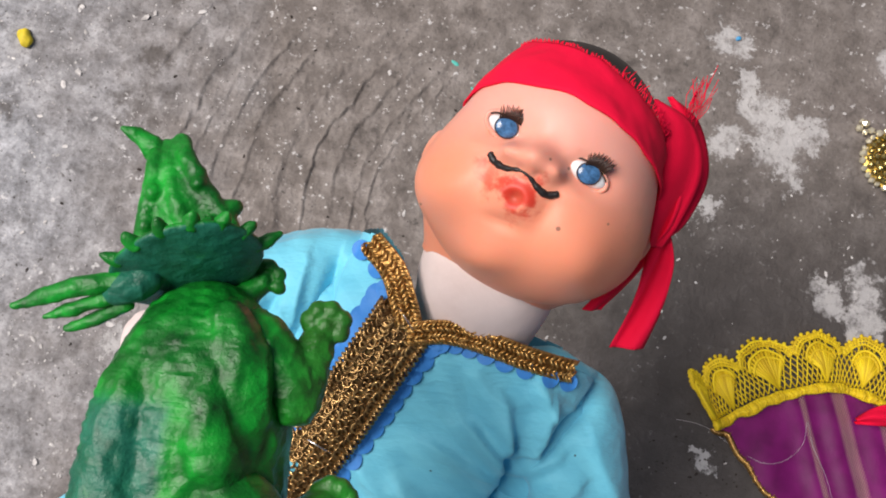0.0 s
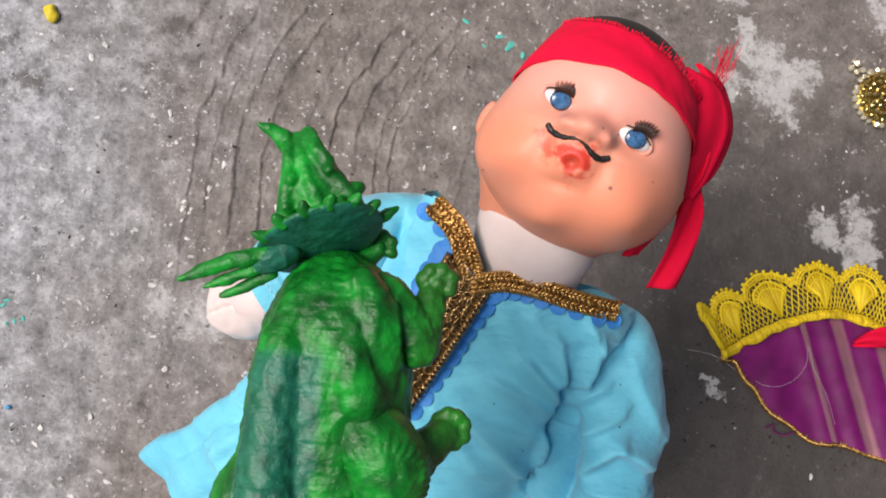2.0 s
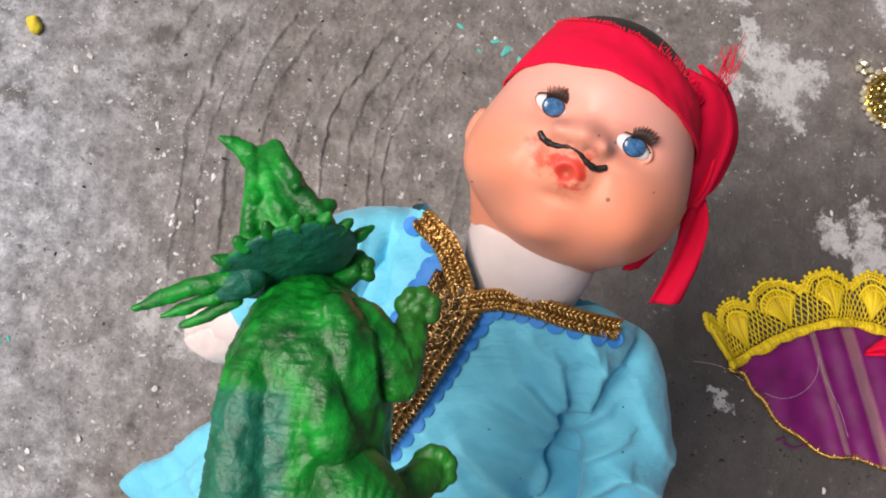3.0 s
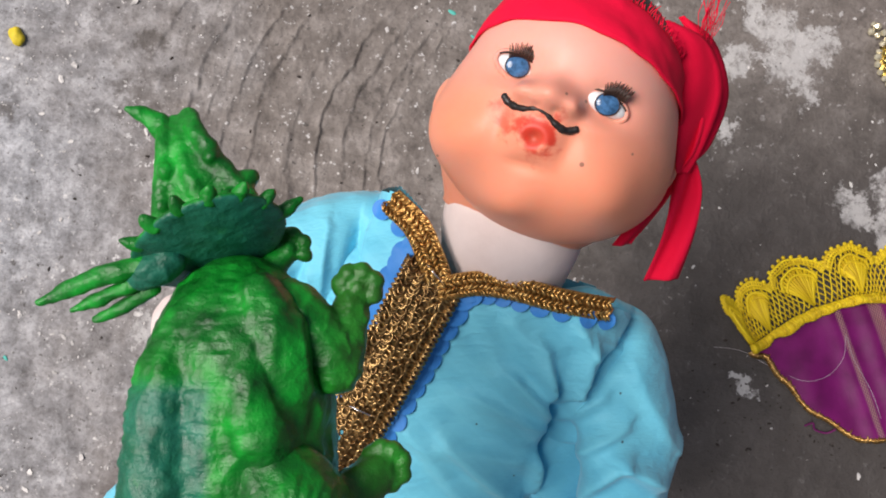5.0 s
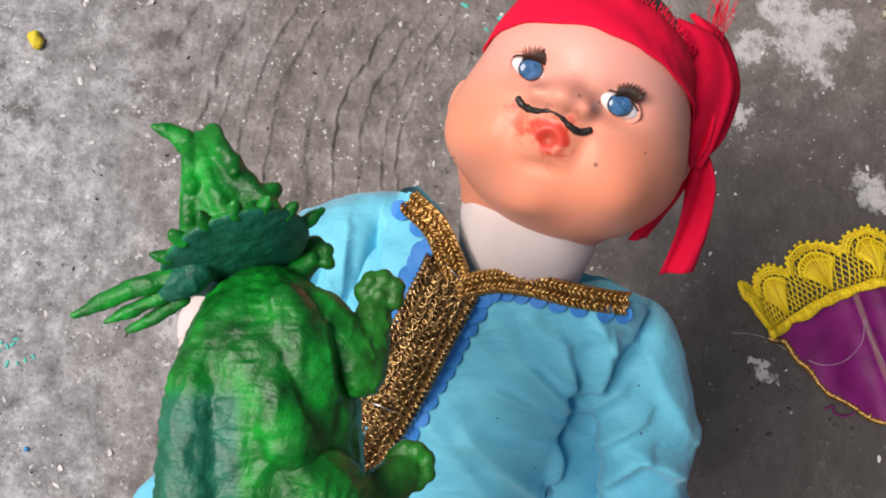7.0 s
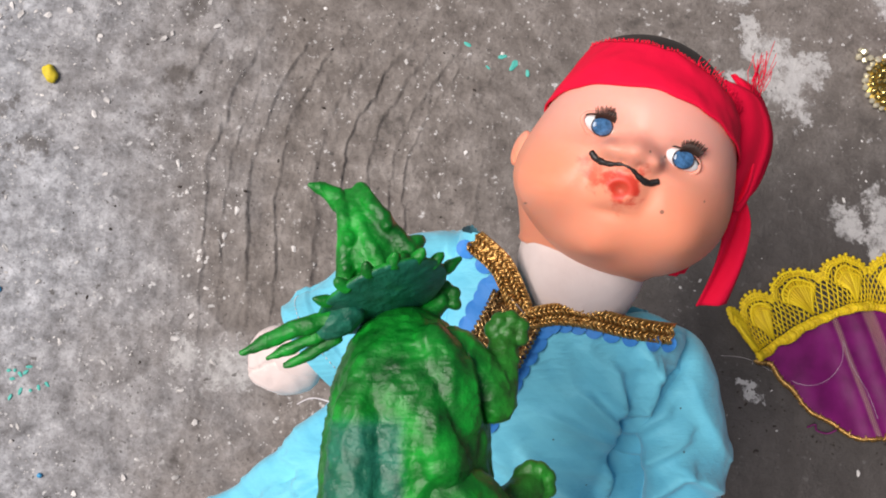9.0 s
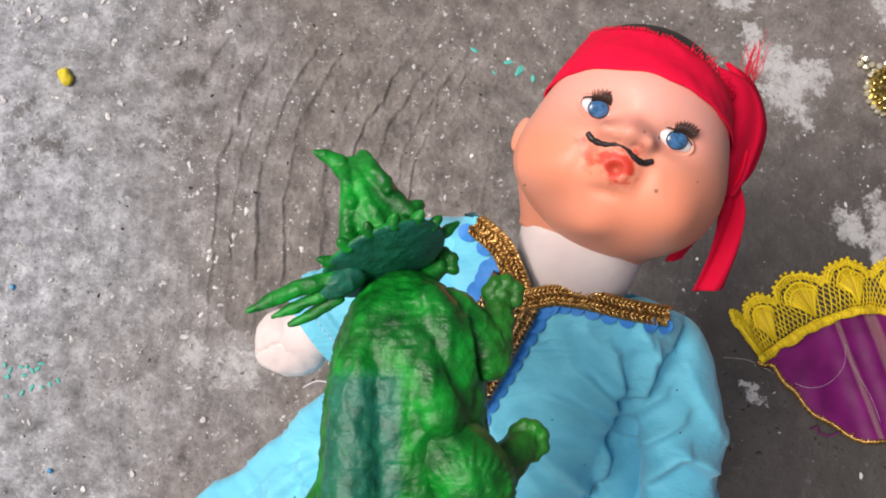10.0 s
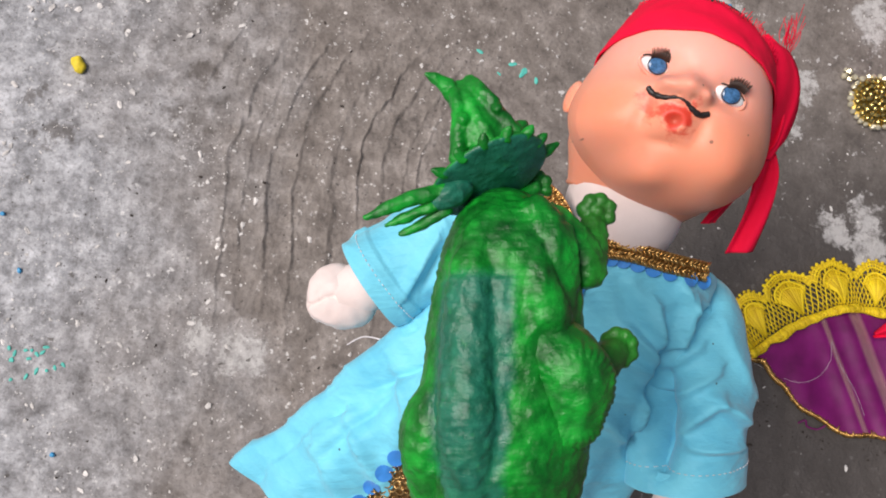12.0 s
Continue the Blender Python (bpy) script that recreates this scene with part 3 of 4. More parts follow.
UPPER_ARM_FOLDS = [
    (-0.030, -0.014, -0.024, 0.010, -0.0045, 0.003), (-0.042, -0.014, -0.036, 0.010, 0.0026, 0.003), (-0.050, -0.045, -0.030, -0.030, 0.0036, 0.005), (-0.060, -0.026, -0.046, 0.000, -0.0040, 0.0030), (-0.072, -0.030, -0.054, -0.004, 0.0034, 0.0030),
]
CREASES = SHOULDER_FOLDS + CHEST_FOLDS + SLEEVE_FOLDS + SKIRT_FOLDS + UPPER_ARM_FOLDS


NECKLINE = ((-0.0600, 0.0290), (-0.0300, 0.0235), (-0.0080, 0.0225), (0.0005, 0.0105), (0.0045, 0.0000), (0.0075, -0.0125), (0.0190, -0.0116), (0.0330, -0.0148), (0.0500, -0.0220), (0.0720, -0.0292), (0.0780, -0.0330), (0.0840, -0.0400), (0.0880, -0.0480), (0.1300, -0.0600), (0.1300, 0.0700), (0.0000, 0.0900))


def inside(p, poly):
    odd = False
    for (x1, y1), (x2, y2) in zip(poly, poly[1:] + poly[:1]):
        if (y1 > p.y) != (y2 > p.y) and p.x < (x2 - x1) * (p.y - y1) / (y2 - y1) + x1:
            odd = not odd
    return odd


def crease_at(p):
    """Folds of cloth, steep on one side and soft on the other."""
    out = 0.0
    for x1, y1, x2, y2, amp, w in CREASES:
        dx, dy = x2 - x1, y2 - y1
        s = max(0.0, min(1.0, ((p.x - x1) * dx + (p.y - y1) * dy) / (dx * dx + dy * dy)))
        d = math.hypot(p.x - x1 - s * dx, p.y - y1 - s * dy)
        if d > 0.02:
            continue
        w *= 0.62 if (p.x - x1) * dy - (p.y - y1) * dx > 0 else 1.35
        if amp < 0:
            w *= 0.8
        if x1 < -0.03:
            amp *= 0.72
        out += amp * math.exp(-((d / w) ** 1.5)) * (0.5 + 0.5 * math.sin(math.pi * min(1, max(0, s * 0.8 + 0.1)))) * 1.8
    return out


def robe_body():
    bm = bmesh.new()
    n, m = 230, 250
    rings = []
    for i in range(m):
        s = i / (m - 1)
        x, y, z, hw, ht, sx, sy = lerp_rows(TORSO, s)
        side = Vector((sx, sy, 0)).normalized()
        ring = []
        for j in range(n):
            a = 2 * math.pi * j / n
            ca, sa = math.cos(a), math.sin(a)
            e = 0.75
            p = Vector((x, y, z)) + side * hw * math.copysign(abs(ca) ** e, ca) + Vector((0, 0.15, 1)).normalized() * ht * math.copysign(abs(sa) ** e, sa)
            k = noise.noise((p.x * 30, p.y * 30, 4)) * 0.0020 * (1 + 2 * s * s) + noise.noise((p.x * 75, p.y * 55, 9)) * 0.0004 + 0.0014 * (1 - abs(noise.noise(((p.x + p.y) * 34, (p.y - p.x) * 14, 6)))) ** 9
            flare = 0.006 * s * s * math.sin(a * 7 + 1.3 * math.sin(s * 5))
            out = Vector((side.x * ca, side.y * ca, sa)).normalized()
            ring.append(bm.verts.new(p + out * (k + flare + (crease_at(p) if sa > 0 else 0))))
        rings.append(ring)
    for a, b in zip(rings, rings[1:]):
        for j in range(n):
            bm.faces.new((a[j], b[j], b[(j + 1) % n], a[(j + 1) % n]))
    return bm


def sleeve(path, radii, flat, seed):
    """A sleeve with bunched folds and a turned cuff."""
    bm = bmesh.new()
    n, m = 120, 130
    pts = spline(path, m)
    rings = []
    fr = frames_along(pts)
    for i, (p, t, u, v) in enumerate(fr):
        s = i / (m - 1)
        r = float(lerp_rows([(q,) for q in radii], s)[0])
        zz = Vector((0, 0, 1))
        side = t.cross(zz).normalized()
        nor = side.cross(t).normalized()
        ring = []
        for j in range(n):
            a = 2 * math.pi * j / n
            d = side * math.cos(a) + nor * math.sin(a) * flat
            q = p + d * r
            fold = 0.0024 * noise.noise((q.x * 34 + seed, q.y * 34, q.z * 34)) + 0.0034 * (0.7 - abs(math.sin(s * 8.5 + 1.1 * math.sin(a + seed) + 0.7 * a)) ** 0.7) * min(1.0, s * 1.6) ** 2 * (1 - 0.6 * max(0.0, (s - 0.8) / 0.2)) + 0.0022 * noise.noise((s * 9 + seed, a * 1.5, 1)) * (1 - s) + 0.0006 * noise.noise((q.x * 85, q.y * 85 + seed, q.z * 60)) + (crease_at(q) if math.sin(a) > 0.05 else 0.0)
            cuff = 0.0012 if s > 0.84 else 0.0
            ring.append(bm.verts.new(q + d.normalized() * (fold + cuff)))
        rings.append(ring)
    # the cloth turns in at the cuff
    p, t, u, v = fr[-1]
    for shrink, back in ((0.93, 0.0), (0.86, -0.010)):
        rings.append([bm.verts.new(p + (w.co - p) * shrink + t * back) for w in rings[m - 1]])
    for a, b in zip(rings, rings[1:]):
        for j in range(n):
            bm.faces.new((a[j], b[j], b[(j + 1) % n], a[(j + 1) % n]))
    hem = rings[int(m * 0.89)]
    stitches = bmesh.new()
    for j in range(0, n, 2):
        a, b = hem[j].co, hem[(j + 1) % n].co
        lift = (a - fr[int(m * 0.89)][0]).normalized() * 0.0004
        tube(stitches, (a + lift * 0.2, (a + b) / 2 + lift, b + lift * 0.2), 0.00022, 4)
    return bm, stitches


robe = thing("robe", PROP, "light blue cotton doll robe with gold braid and blue scallops", "robe")
body_bm = robe_body()
right_bm, right_hem = sleeve(((0.052, -0.040, -0.022), (0.066, -0.047, -0.018), (0.0720, -0.062, -0.014), (0.0685, -0.086, -0.012), (0.063, -0.112, -0.010), (0.061, -0.137, -0.010)), (0.0130, 0.0205, 0.0255, 0.0290, 0.0310, 0.029), 0.95, 2.0)
left_bm, left_hem = sleeve(((-0.018, -0.006, -0.018), (-0.036, -0.004, -0.016), (-0.058, -0.010, -0.016), (-0.087, -0.026, -0.020)), (0.0265, 0.0270, 0.0250, 0.0232), 0.85, 7.0)
DRAPE = [BVHTree.FromBMesh(b) for b in (body_bm, right_bm, left_bm)]
# the neckline is cut in a shallow V
bmesh.ops.delete(body_bm, geom=[f for f in body_bm.faces if inside(f.calc_center_median(), NECKLINE)], context="FACES")
part("robe_body", body_bm, ROBE, robe)
for sleeve_bm, hem_bm in ((right_bm, right_hem), (left_bm, left_hem)):
    arm_cloth = part("sleeve", sleeve_bm, ROBE, robe)
    part("hem_stitching", hem_bm, WHITE_YARN, arm_cloth, "pale stitching round the cuff")


def drape(x, y, lift=0.0):
    """The top of the robe over (x, y)."""
    hits = [h for t in DRAPE for h in [t.ray_cast(Vector((x, y, 0.3)), Vector((0, 0, -1)))] if h[0]]
    if not hits:
        return Vector((x, y, -0.02))
    h = max(hits, key=lambda q: q[0].z)
    return h[0] + Vector((0, 0, lift))


def on_robe(path, n, lift):
    out = [drape(p.x, p.y, lift) for p in spline([(*q, 0) for q in path], n)]
    for _ in range(6):
        for i in range(1, n - 1):
            out[i].z = max(out[i].z, (out[i - 1].z + out[i + 1].z) / 2)
    for _ in range(14):
        for i in range(1, n - 1):
            out[i].z = 0.5 * out[i].z + 0.25 * (out[i - 1].z + out[i + 1].z) + 0.00003
    return out


def backing(bm, fr, width, idx=0):
    """A flat woven strip under the yarn."""
    rows = []
    for p, t, u, v in fr:
        side = Vector((0, 0, 1)).cross(t).normalized()
        rows.append([bm.verts.new(p + side * width * k + Vector((0, 0, -0.0005 - 0.0006 * abs(k)))) for k in (-0.52, -0.26, 0, 0.26, 0.52)])
    for a, b in zip(rows, rows[1:]):
        for j in range(4):
            bm.faces.new((a[j], b[j], b[j + 1], a[j + 1])).material_index = idx


def braid(path, width, rows, parent, name, label, mat):
    """Plaited yarn: slanting stitches in rows that lean against each other, edged by two cords."""
    bm = bmesh.new()
    length = sum((Vector(b) - Vector(a)).length for a, b in zip(path, path[1:]))
    n = int(length / 0.0017)
    pts = on_robe(path, n, 0.0023)
    fr = frames_along(pts)
    rng = random.Random(int(width * 1e5))
    backing(bm, fr, width)
    for i, (p, t, u, v) in enumerate(fr):
        side = Vector((0, 0, 1)).cross(t).normalized()
        for k in range(rows):
            off = (k + 0.5) / rows - 0.5
            lean = 1 if k % 2 else -1
            c = p + side * off * width + Vector((rng.uniform(-1, 1), rng.uniform(-1, 1), rng.uniform(-1, 1.6))) * 0.00035
            h = width / rows * 0.62
            a, b = c - side * h - t * 0.0014 * lean, c + side * h + t * 0.0014 * lean
            tube(bm, (a, c + Vector((0, 0, 0.0008)), b), [q * rng.uniform(0.7, 1.2) for q in (0.00045, 0.00075, 0.00045)], 5)
            if rng.random() < 0.12:
                tube(bm, (a + Vector((0, 0, 0.0010)), c + Vector((0, 0, 0.0019)) + t * rng.uniform(-0.002, 0.002), b + Vector((0, 0, 0.0008)) + t * rng.uniform(-0.003, 0.003)), 0.00022, 4)
    for e in (-0.5, 0.5):
        tube(bm, [p + Vector((0, 0, 1)).cross(t).normalized() * width * e + Vector((0, 0, -0.0002)) for p, t, u, v in fr], 0.0006, 5)
    return part(name, bm, mat, parent, label)


def looped_trim(path, width, parent):
    """The broad front trim: rows of small yarn loops between two plaited edges."""
    bm = bmesh.new()
    length = sum((Vector(b) - Vector(a)).length for a, b in zip(path, path[1:]))
    n = int(length / 0.0028)
    pts = on_robe(path, n, 0.0016)
    backing(bm, frames_along(pts), width)
    for i, (p, t, u, v) in enumerate(frames_along(pts)):
        side = Vector((0, 0, 1)).cross(t).normalized()
        for k in range(6):
            off = (k / 5 - 0.5) * width * 0.76
            c = p + side * off + t * (0.0013 if k % 2 else 0)
            c += Vector((math.sin(i * 5.1 + k), math.cos(i * 3.7 + k * 2), 0)) * 0.0005
            ring = [c + side * (0.0018 + 0.0004 * math.sin(i * 2.7 + k)) * math.cos(a) + t * 0.0023 * math.sin(a) + Vector((0, 0, 0.0009 * math.sin(a + k))) for a in (2 * math.pi * j / 10 for j in range(11))]
            tube(bm, ring, 0.00050, 5, 0, False)
        for e in (-0.5, 0.5):
            c = p + side * e * width
            tube(bm, (c - side * 0.0016 - t * 0.0012, c + Vector((0, 0, 0.0007)), c + side * 0.0016 + t * 0.0012), 0.0006, 5)
            tube(bm, (c - side * 0.0016 + t * 0.0012, c + Vector((0, 0, 0.0012)), c + side * 0.0016 - t * 0.0008), 0.0005, 5)
    return tagged(part("front_trim", bm, GOLD_DARK, parent, "dull gold looped trim down the front"), kind="stuff")


def scallops(path, parent, radius=0.0048, step=1.55):
    """A row of overlapping round satin tabs."""
    length = sum((Vector(b) - Vector(a)).length for a, b in zip(path, path[1:]))
    n = max(2, int(length / (radius * step)))
    pts = spline([(*q, 0) for q in path], n)
    for i, (p, t, u, v) in enumerate(frames_along(pts)):
        c = drape(p.x, p.y, 0.0007)
        bm = bmesh.new()
        rng = random.Random(i)
        r = radius * rng.uniform(0.92, 1.08)
        tilt = 0.20 + rng.uniform(-0.05, 0.05)

        def on_tab(k, a):
            x, y = c.x + r * k * math.cos(a), c.y + r * k * math.sin(a)
            return Vector((x, y, max(drape(x, y).z, c.z - 0.002) + 0.0011 + tilt * ((x - c.x) * t.x + (y - c.y) * t.y)))

        hub = bm.verts.new(on_tab(0, 0))
        inner = [bm.verts.new(on_tab(0.6, 2 * math.pi * j / 20)) for j in range(20)]
        rim = [bm.verts.new(on_tab(1, 2 * math.pi * j / 20)) for j in range(20)]
        edge = [bm.verts.new(w.co) for w in rim]
        low = [bm.verts.new(w.co - Vector((0, 0, 0.0005))) for w in rim]
        for j in range(20):
            k = (j + 1) % 20
            bm.faces.new((hub, inner[j], inner[k]))
            bm.faces.new((inner[j], rim[j], rim[k], inner[k]))
            bm.faces.new((edge[j], low[j], low[k], edge[k]))
        part("scallop", bm, BLUE, parent)


NECK_LEFT = ((-0.0105, 0.0196), (-0.0015, 0.0095), (0.0025, -0.0010), (0.0050, -0.0100))
NECK_RIGHT = ((0.0050, -0.0148), (0.0190, -0.0136), (0.0330, -0.0166), (0.0500, -0.0230), (0.0700, -0.0296))
FRONT = ((0.0045, -0.0085), (-0.0100, -0.0305), (-0.0260, -0.0560), (-0.0480, -0.0880), (-0.0760, -0.1270), (-0.1020, -0.1620))


def offset(path, d):
    pts = [Vector((*p, 0)) for p in path]
    return [tuple((p + Vector((0, 0, 1)).cross(t).normalized() * d).xy) for p, t, u, v in frames_along(pts)]


scallops(offset(NECK_LEFT, -0.0054), robe, 0.0037, 1.6)
scallops(offset(NECK_RIGHT, -0.0047), robe, 0.0037, 1.75)
scallops(offset(FRONT, 0.0140), robe, 0.0046, 1.8)
scallops(offset(FRONT, -0.0140), robe, 0.0046, 1.8)
looped_trim(FRONT, 0.0225, robe)
braid(NECK_LEFT, 0.0095, 4, robe, "collar_braid", "bright gold plaited collar braid", GOLD)
braid(NECK_RIGHT, 0.0085, 4, robe, "collar_braid", "bright gold plaited collar braid", GOLD)


def straight_pin(a, b, parent):
    bm = bmesh.new()
    tube(bm, (drape(*a, 0.0036), drape((a[0] + b[0]) / 2, (a[1] + b[1]) / 2, 0.0044), drape(*b, 0.0036)), 0.00035, 8)
    part("pin", bm, PIN, parent, "thin steel pin")


straight_pin((0.0005, -0.0035), (0.0075, -0.0135), robe)
straight_pin((-0.034, -0.059), (-0.023, -0.066), robe)


# ---- red headscarf ----
def ribbon(bm, path, widths, side, waves=0.002, seed=0.0):
    """A soft strip of cloth along path."""
    n, m = 30, 9
    pts = spline(path, n)
    grid = []
    for i, p in enumerate(pts):
        s = i / (n - 1)
        w = float(lerp_rows([(q,) for q in widths], s)[0])
        row = []
        for j in range(m):
            k = j / (m - 1) - 0.5
            row.append(bm.verts.new(p + Vector(side) * w * k + Vector((0, 0, waves * math.sin(k * 7 + s * 5 + seed)))))
        grid.append(row)
    for a, b in zip(grid, grid[1:]):
        for j in range(m - 1):
            bm.faces.new((a[j], a[j + 1], b[j + 1], b[j]))


def build_scarf_all():
    scarf = thing("headscarf", HEAD, "bright red cotton headscarf with frayed edge knotted round a doll head", "headscarf")
    n, m = 160, 18
    bm = bmesh.new()
    rings = []
    for j in range(m):
        s = j / (m - 1)
        ring = []
        for i in range(n):
            a = 2 * math.pi * i / n
            front = 0.5 + 0.5 * math.sin(a)
            low = 0.475 * front**1.2 - 0.09 * math.cos(a)
            high = low + 0.475 + 0.12 * (1 - front) - (0.17 if math.cos(a) > 0 else 0.06) * math.cos(a)
            el = low + (high - low) * s + 0.02 * noise.noise((a * 3, s * 2, 1)) * (1 if j < m - 1 else 2.0)
            d = Vector((math.cos(a) * math.cos(el), math.sin(el), math.sin(a) * math.cos(el)))
            lift = 0.0014 + 0.0003 * math.sin(s * 9 + 2 * math.sin(a * 2)) + 0.0005 * noise.noise((a * 5, s * 4, 3))
            ring.append(bm.verts.new(head_point(d) + d * max(0.0008, lift)))
        rings.append(ring)
    for a, b in zip(rings, rings[1:]):
        for i in range(n):
            bm.faces.new((a[i], a[(i + 1) % n], b[(i + 1) % n], b[i]))
    top = [v.co.copy() for v in rings[-1]]
    band = part("band", bm, RED, scarf)
    sol = band.modifiers.new("thickness", "SOLIDIFY")
    sol.thickness, sol.offset = 0.0008, 1
    rng = random.Random(2)
    bm = bmesh.new()
    for i, p in enumerate(top):
        for _ in range(2):
            q = p + (top[(i + 1) % n] - p) * rng.random()
            out = q.normalized() * 0.35 + Vector((rng.uniform(-0.4, 0.4), 0.9, rng.uniform(-0.5, 0.1)))
            long = 1.0 if q.x > 0.006 and q.z > -0.01 else 0.3
            a = q + out * long * rng.uniform(0.0006, 0.0016)
            b = a + out * long * rng.uniform(0.0003, 0.0022) + long * Vector((rng.uniform(-1, 1), rng.uniform(-0.5, 0.5), rng.uniform(-1, 1))) * 0.0012
            tube(bm, (q - out * 0.001, a, b), 0.00020, 3)
    part("frayed_edge", bm, RED, scarf)
    # knot at the side, its frayed upper end and two tails
    bm = bmesh.new()
    ribbon(bm, ((0.022, 0.044, 0.012), (0.034, 0.040, 0.012), (0.0435, 0.026, 0.008), (0.048, 0.006, 0.000), (0.050, -0.004, -0.006)), (0.006, 0.016, 0.020, 0.013, 0.006), (0.86, 0.25, -0.45), 0.0010)
    ribbon(bm, ((0.031, 0.050, -0.003), (0.042, 0.044, -0.004), (0.0525, 0.027, -0.005), (0.054, 0.008, -0.006), (0.051, -0.002, -0.009)), (0.003, 0.017, 0.021, 0.014, 0.006), (0.60, 0.30, -0.75), 0.0014, 1)
    knot = part("knot", bm, RED, scarf)
    bm = bmesh.new()
    ribbon(bm, ((0.051, 0.002, -0.008), (0.056, -0.010, -0.014), (0.061, -0.028, -0.024), (0.063, -0.047, -0.032)), (0.006, 0.011, 0.0125, 0.014), (0.93, 0.36, 0.1), 0.0022, 2)
    tail = part("tail", bm, RED, scarf)
    bm = bmesh.new()
    ribbon(bm, ((0.049, 0.000, -0.012), (0.048, -0.018, -0.022), (0.043, -0.038, -0.032)), (0.006, 0.010, 0.009), (0.85, 0.3, -0.4), 0.002, 4)
    tail2 = part("tail", bm, RED, scarf)
    for ob in (knot, tail, tail2):
        sol = ob.modifiers.new("thickness", "SOLIDIFY")
        sol.thickness, sol.offset = 0.0007, 0
    bm = bmesh.new()
    for i in range(26):
        a = Vector((0.0415, 0.047, 0.000)) + Vector((rng.uniform(-1, 1) * 0.0028, rng.uniform(-0.006, 0.002), rng.uniform(-0.002, 0.003)))
        b = a + Vector((rng.uniform(-0.0035, 0.001), rng.uniform(0.008, 0.019), rng.uniform(-0.003, 0.003)))
        tube(bm, (a, (a + b) / 2 + Vector((rng.uniform(-1, 1), rng.uniform(-1, 1), 0)) * 0.002, b + Vector((rng.uniform(-1, 1), 0, 0)) * 0.002), 0.00015, 3)
    tagged(part("frayed_end", bm, RED, scarf), kind="stuff")


build_scarf_all()


# ---- the toy dinosaur ----
TOY = pose(0.1395, 0.0079, 0.5427, 2.3, -1.75, 4.8) @ Matrix.Diagonal((1.06, 1.06, 1.06, 1))  # x across its back, y towards the snout, z out of its back


def limb(bm, pts, radii, n=12, sub=2):
    """Lumps strung along a curve, given in millimetres."""
    path = spline([tuple(c / 1000 for c in p) for p in pts], n)
    for p, r in zip(path, [float(lerp_rows([(q,) for q in radii], i / (n - 1))[0]) / 1000 for i in range(n)]):
        ellipsoid(bm, p, r, sub=sub)


def knobs(bm, at, spots, r):
    for dx, dy, dz in spots:
        ellipsoid(bm, ((at[0] + dx) / 1000, (at[1] + dy) / 1000, (at[2] + dz) / 1000), r / 1000, sub=2)


def hide(p):
    """Moulded wrinkles: fine ribs beside the sprayed back and folds on the flanks."""
    edge = math.exp(-(((abs(p.x + 0.0065) - 0.0105) / 0.0035) ** 2))
    rib = math.sin(p.y * 2500 + 5 * noise.noise(p * 60) + 2 * noise.noise(p * 190))
    fold = 1 - abs(noise.noise(Vector((p.x * 120, p.y * 90, p.z * 110)) + Vector((3, 1, 2))))
    seam = math.exp(-(((p.y + 0.0184) / 0.0005) ** 2)) if p.x < 0.006 else 0.0
    return edge * 0.00016 * rib + 0.0005 * (fold**6 - 0.3) + 0.00045 * noise.noise(p * 240) + 0.0003 * noise.noise(p * 480) - 0.0005 * seam


def smooth_hide(p):
    fold = 1 - abs(noise.noise(p * 170))
    return 0.00045 * (fold**5 - 0.3) + 0.00028 * noise.noise(p * 330)


def ridged_hide(p):
    """Curved ridges round the thigh."""
    q = Vector((p.x - 0.020, p.y + 0.052, 0))
    ring = q.length
    arc = math.exp(-(((ring - 0.0125) / 0.0024) ** 2))
    return arc * (0.0006 + 0.00028 * math.sin(math.atan2(q.y, q.x) * 38 + 2 * noise.noise(p * 60))) + 0.0005 * noise.noise(p * 150) + 0.0003 * noise.noise(p * 330)


def moulded(name, bm, parent, relief, label="", voxel=0.0007, skin_mat=None):
    """Overlapping lumps fused into one plastic skin, with its relief."""
    rough = new("rough_form", mesh_of(bm, "rough_form", GREEN))
    rm = rough.modifiers.new("skin", "REMESH")
    rm.mode, rm.voxel_size, rm.use_smooth_shade = "VOXEL", voxel, True
    sm = rough.modifiers.new("soft", "SMOOTH")
    sm.factor, sm.iterations = 0.5, 4
    skin = bpy.data.meshes.new_from_object(rough.evaluated_get(bpy.context.evaluated_depsgraph_get()))
    bpy.data.objects.remove(rough)
    skin.name = name
    for v, nrm in zip(skin.vertices, [v.normal.copy() for v in skin.vertices]):
        v.co = v.co + nrm * relief(v.co)
    skin.materials.clear()
    skin.materials.append(skin_mat or GREEN)
    skin.polygons.foreach_set("use_smooth", [True] * len(skin.polygons))
    ob = new(name, skin)
    ob.parent = parent
    if label:
        tagged(ob, label)
    return ob


FINGERS = ((-3.4, 1.4, 0), (-1.6, 4.0, 0.4), (1.4, 4.4, 0.4), (3.8, 2.4, 0), (4.0, -0.8, 0), (0.3, 0.6, 0.8))


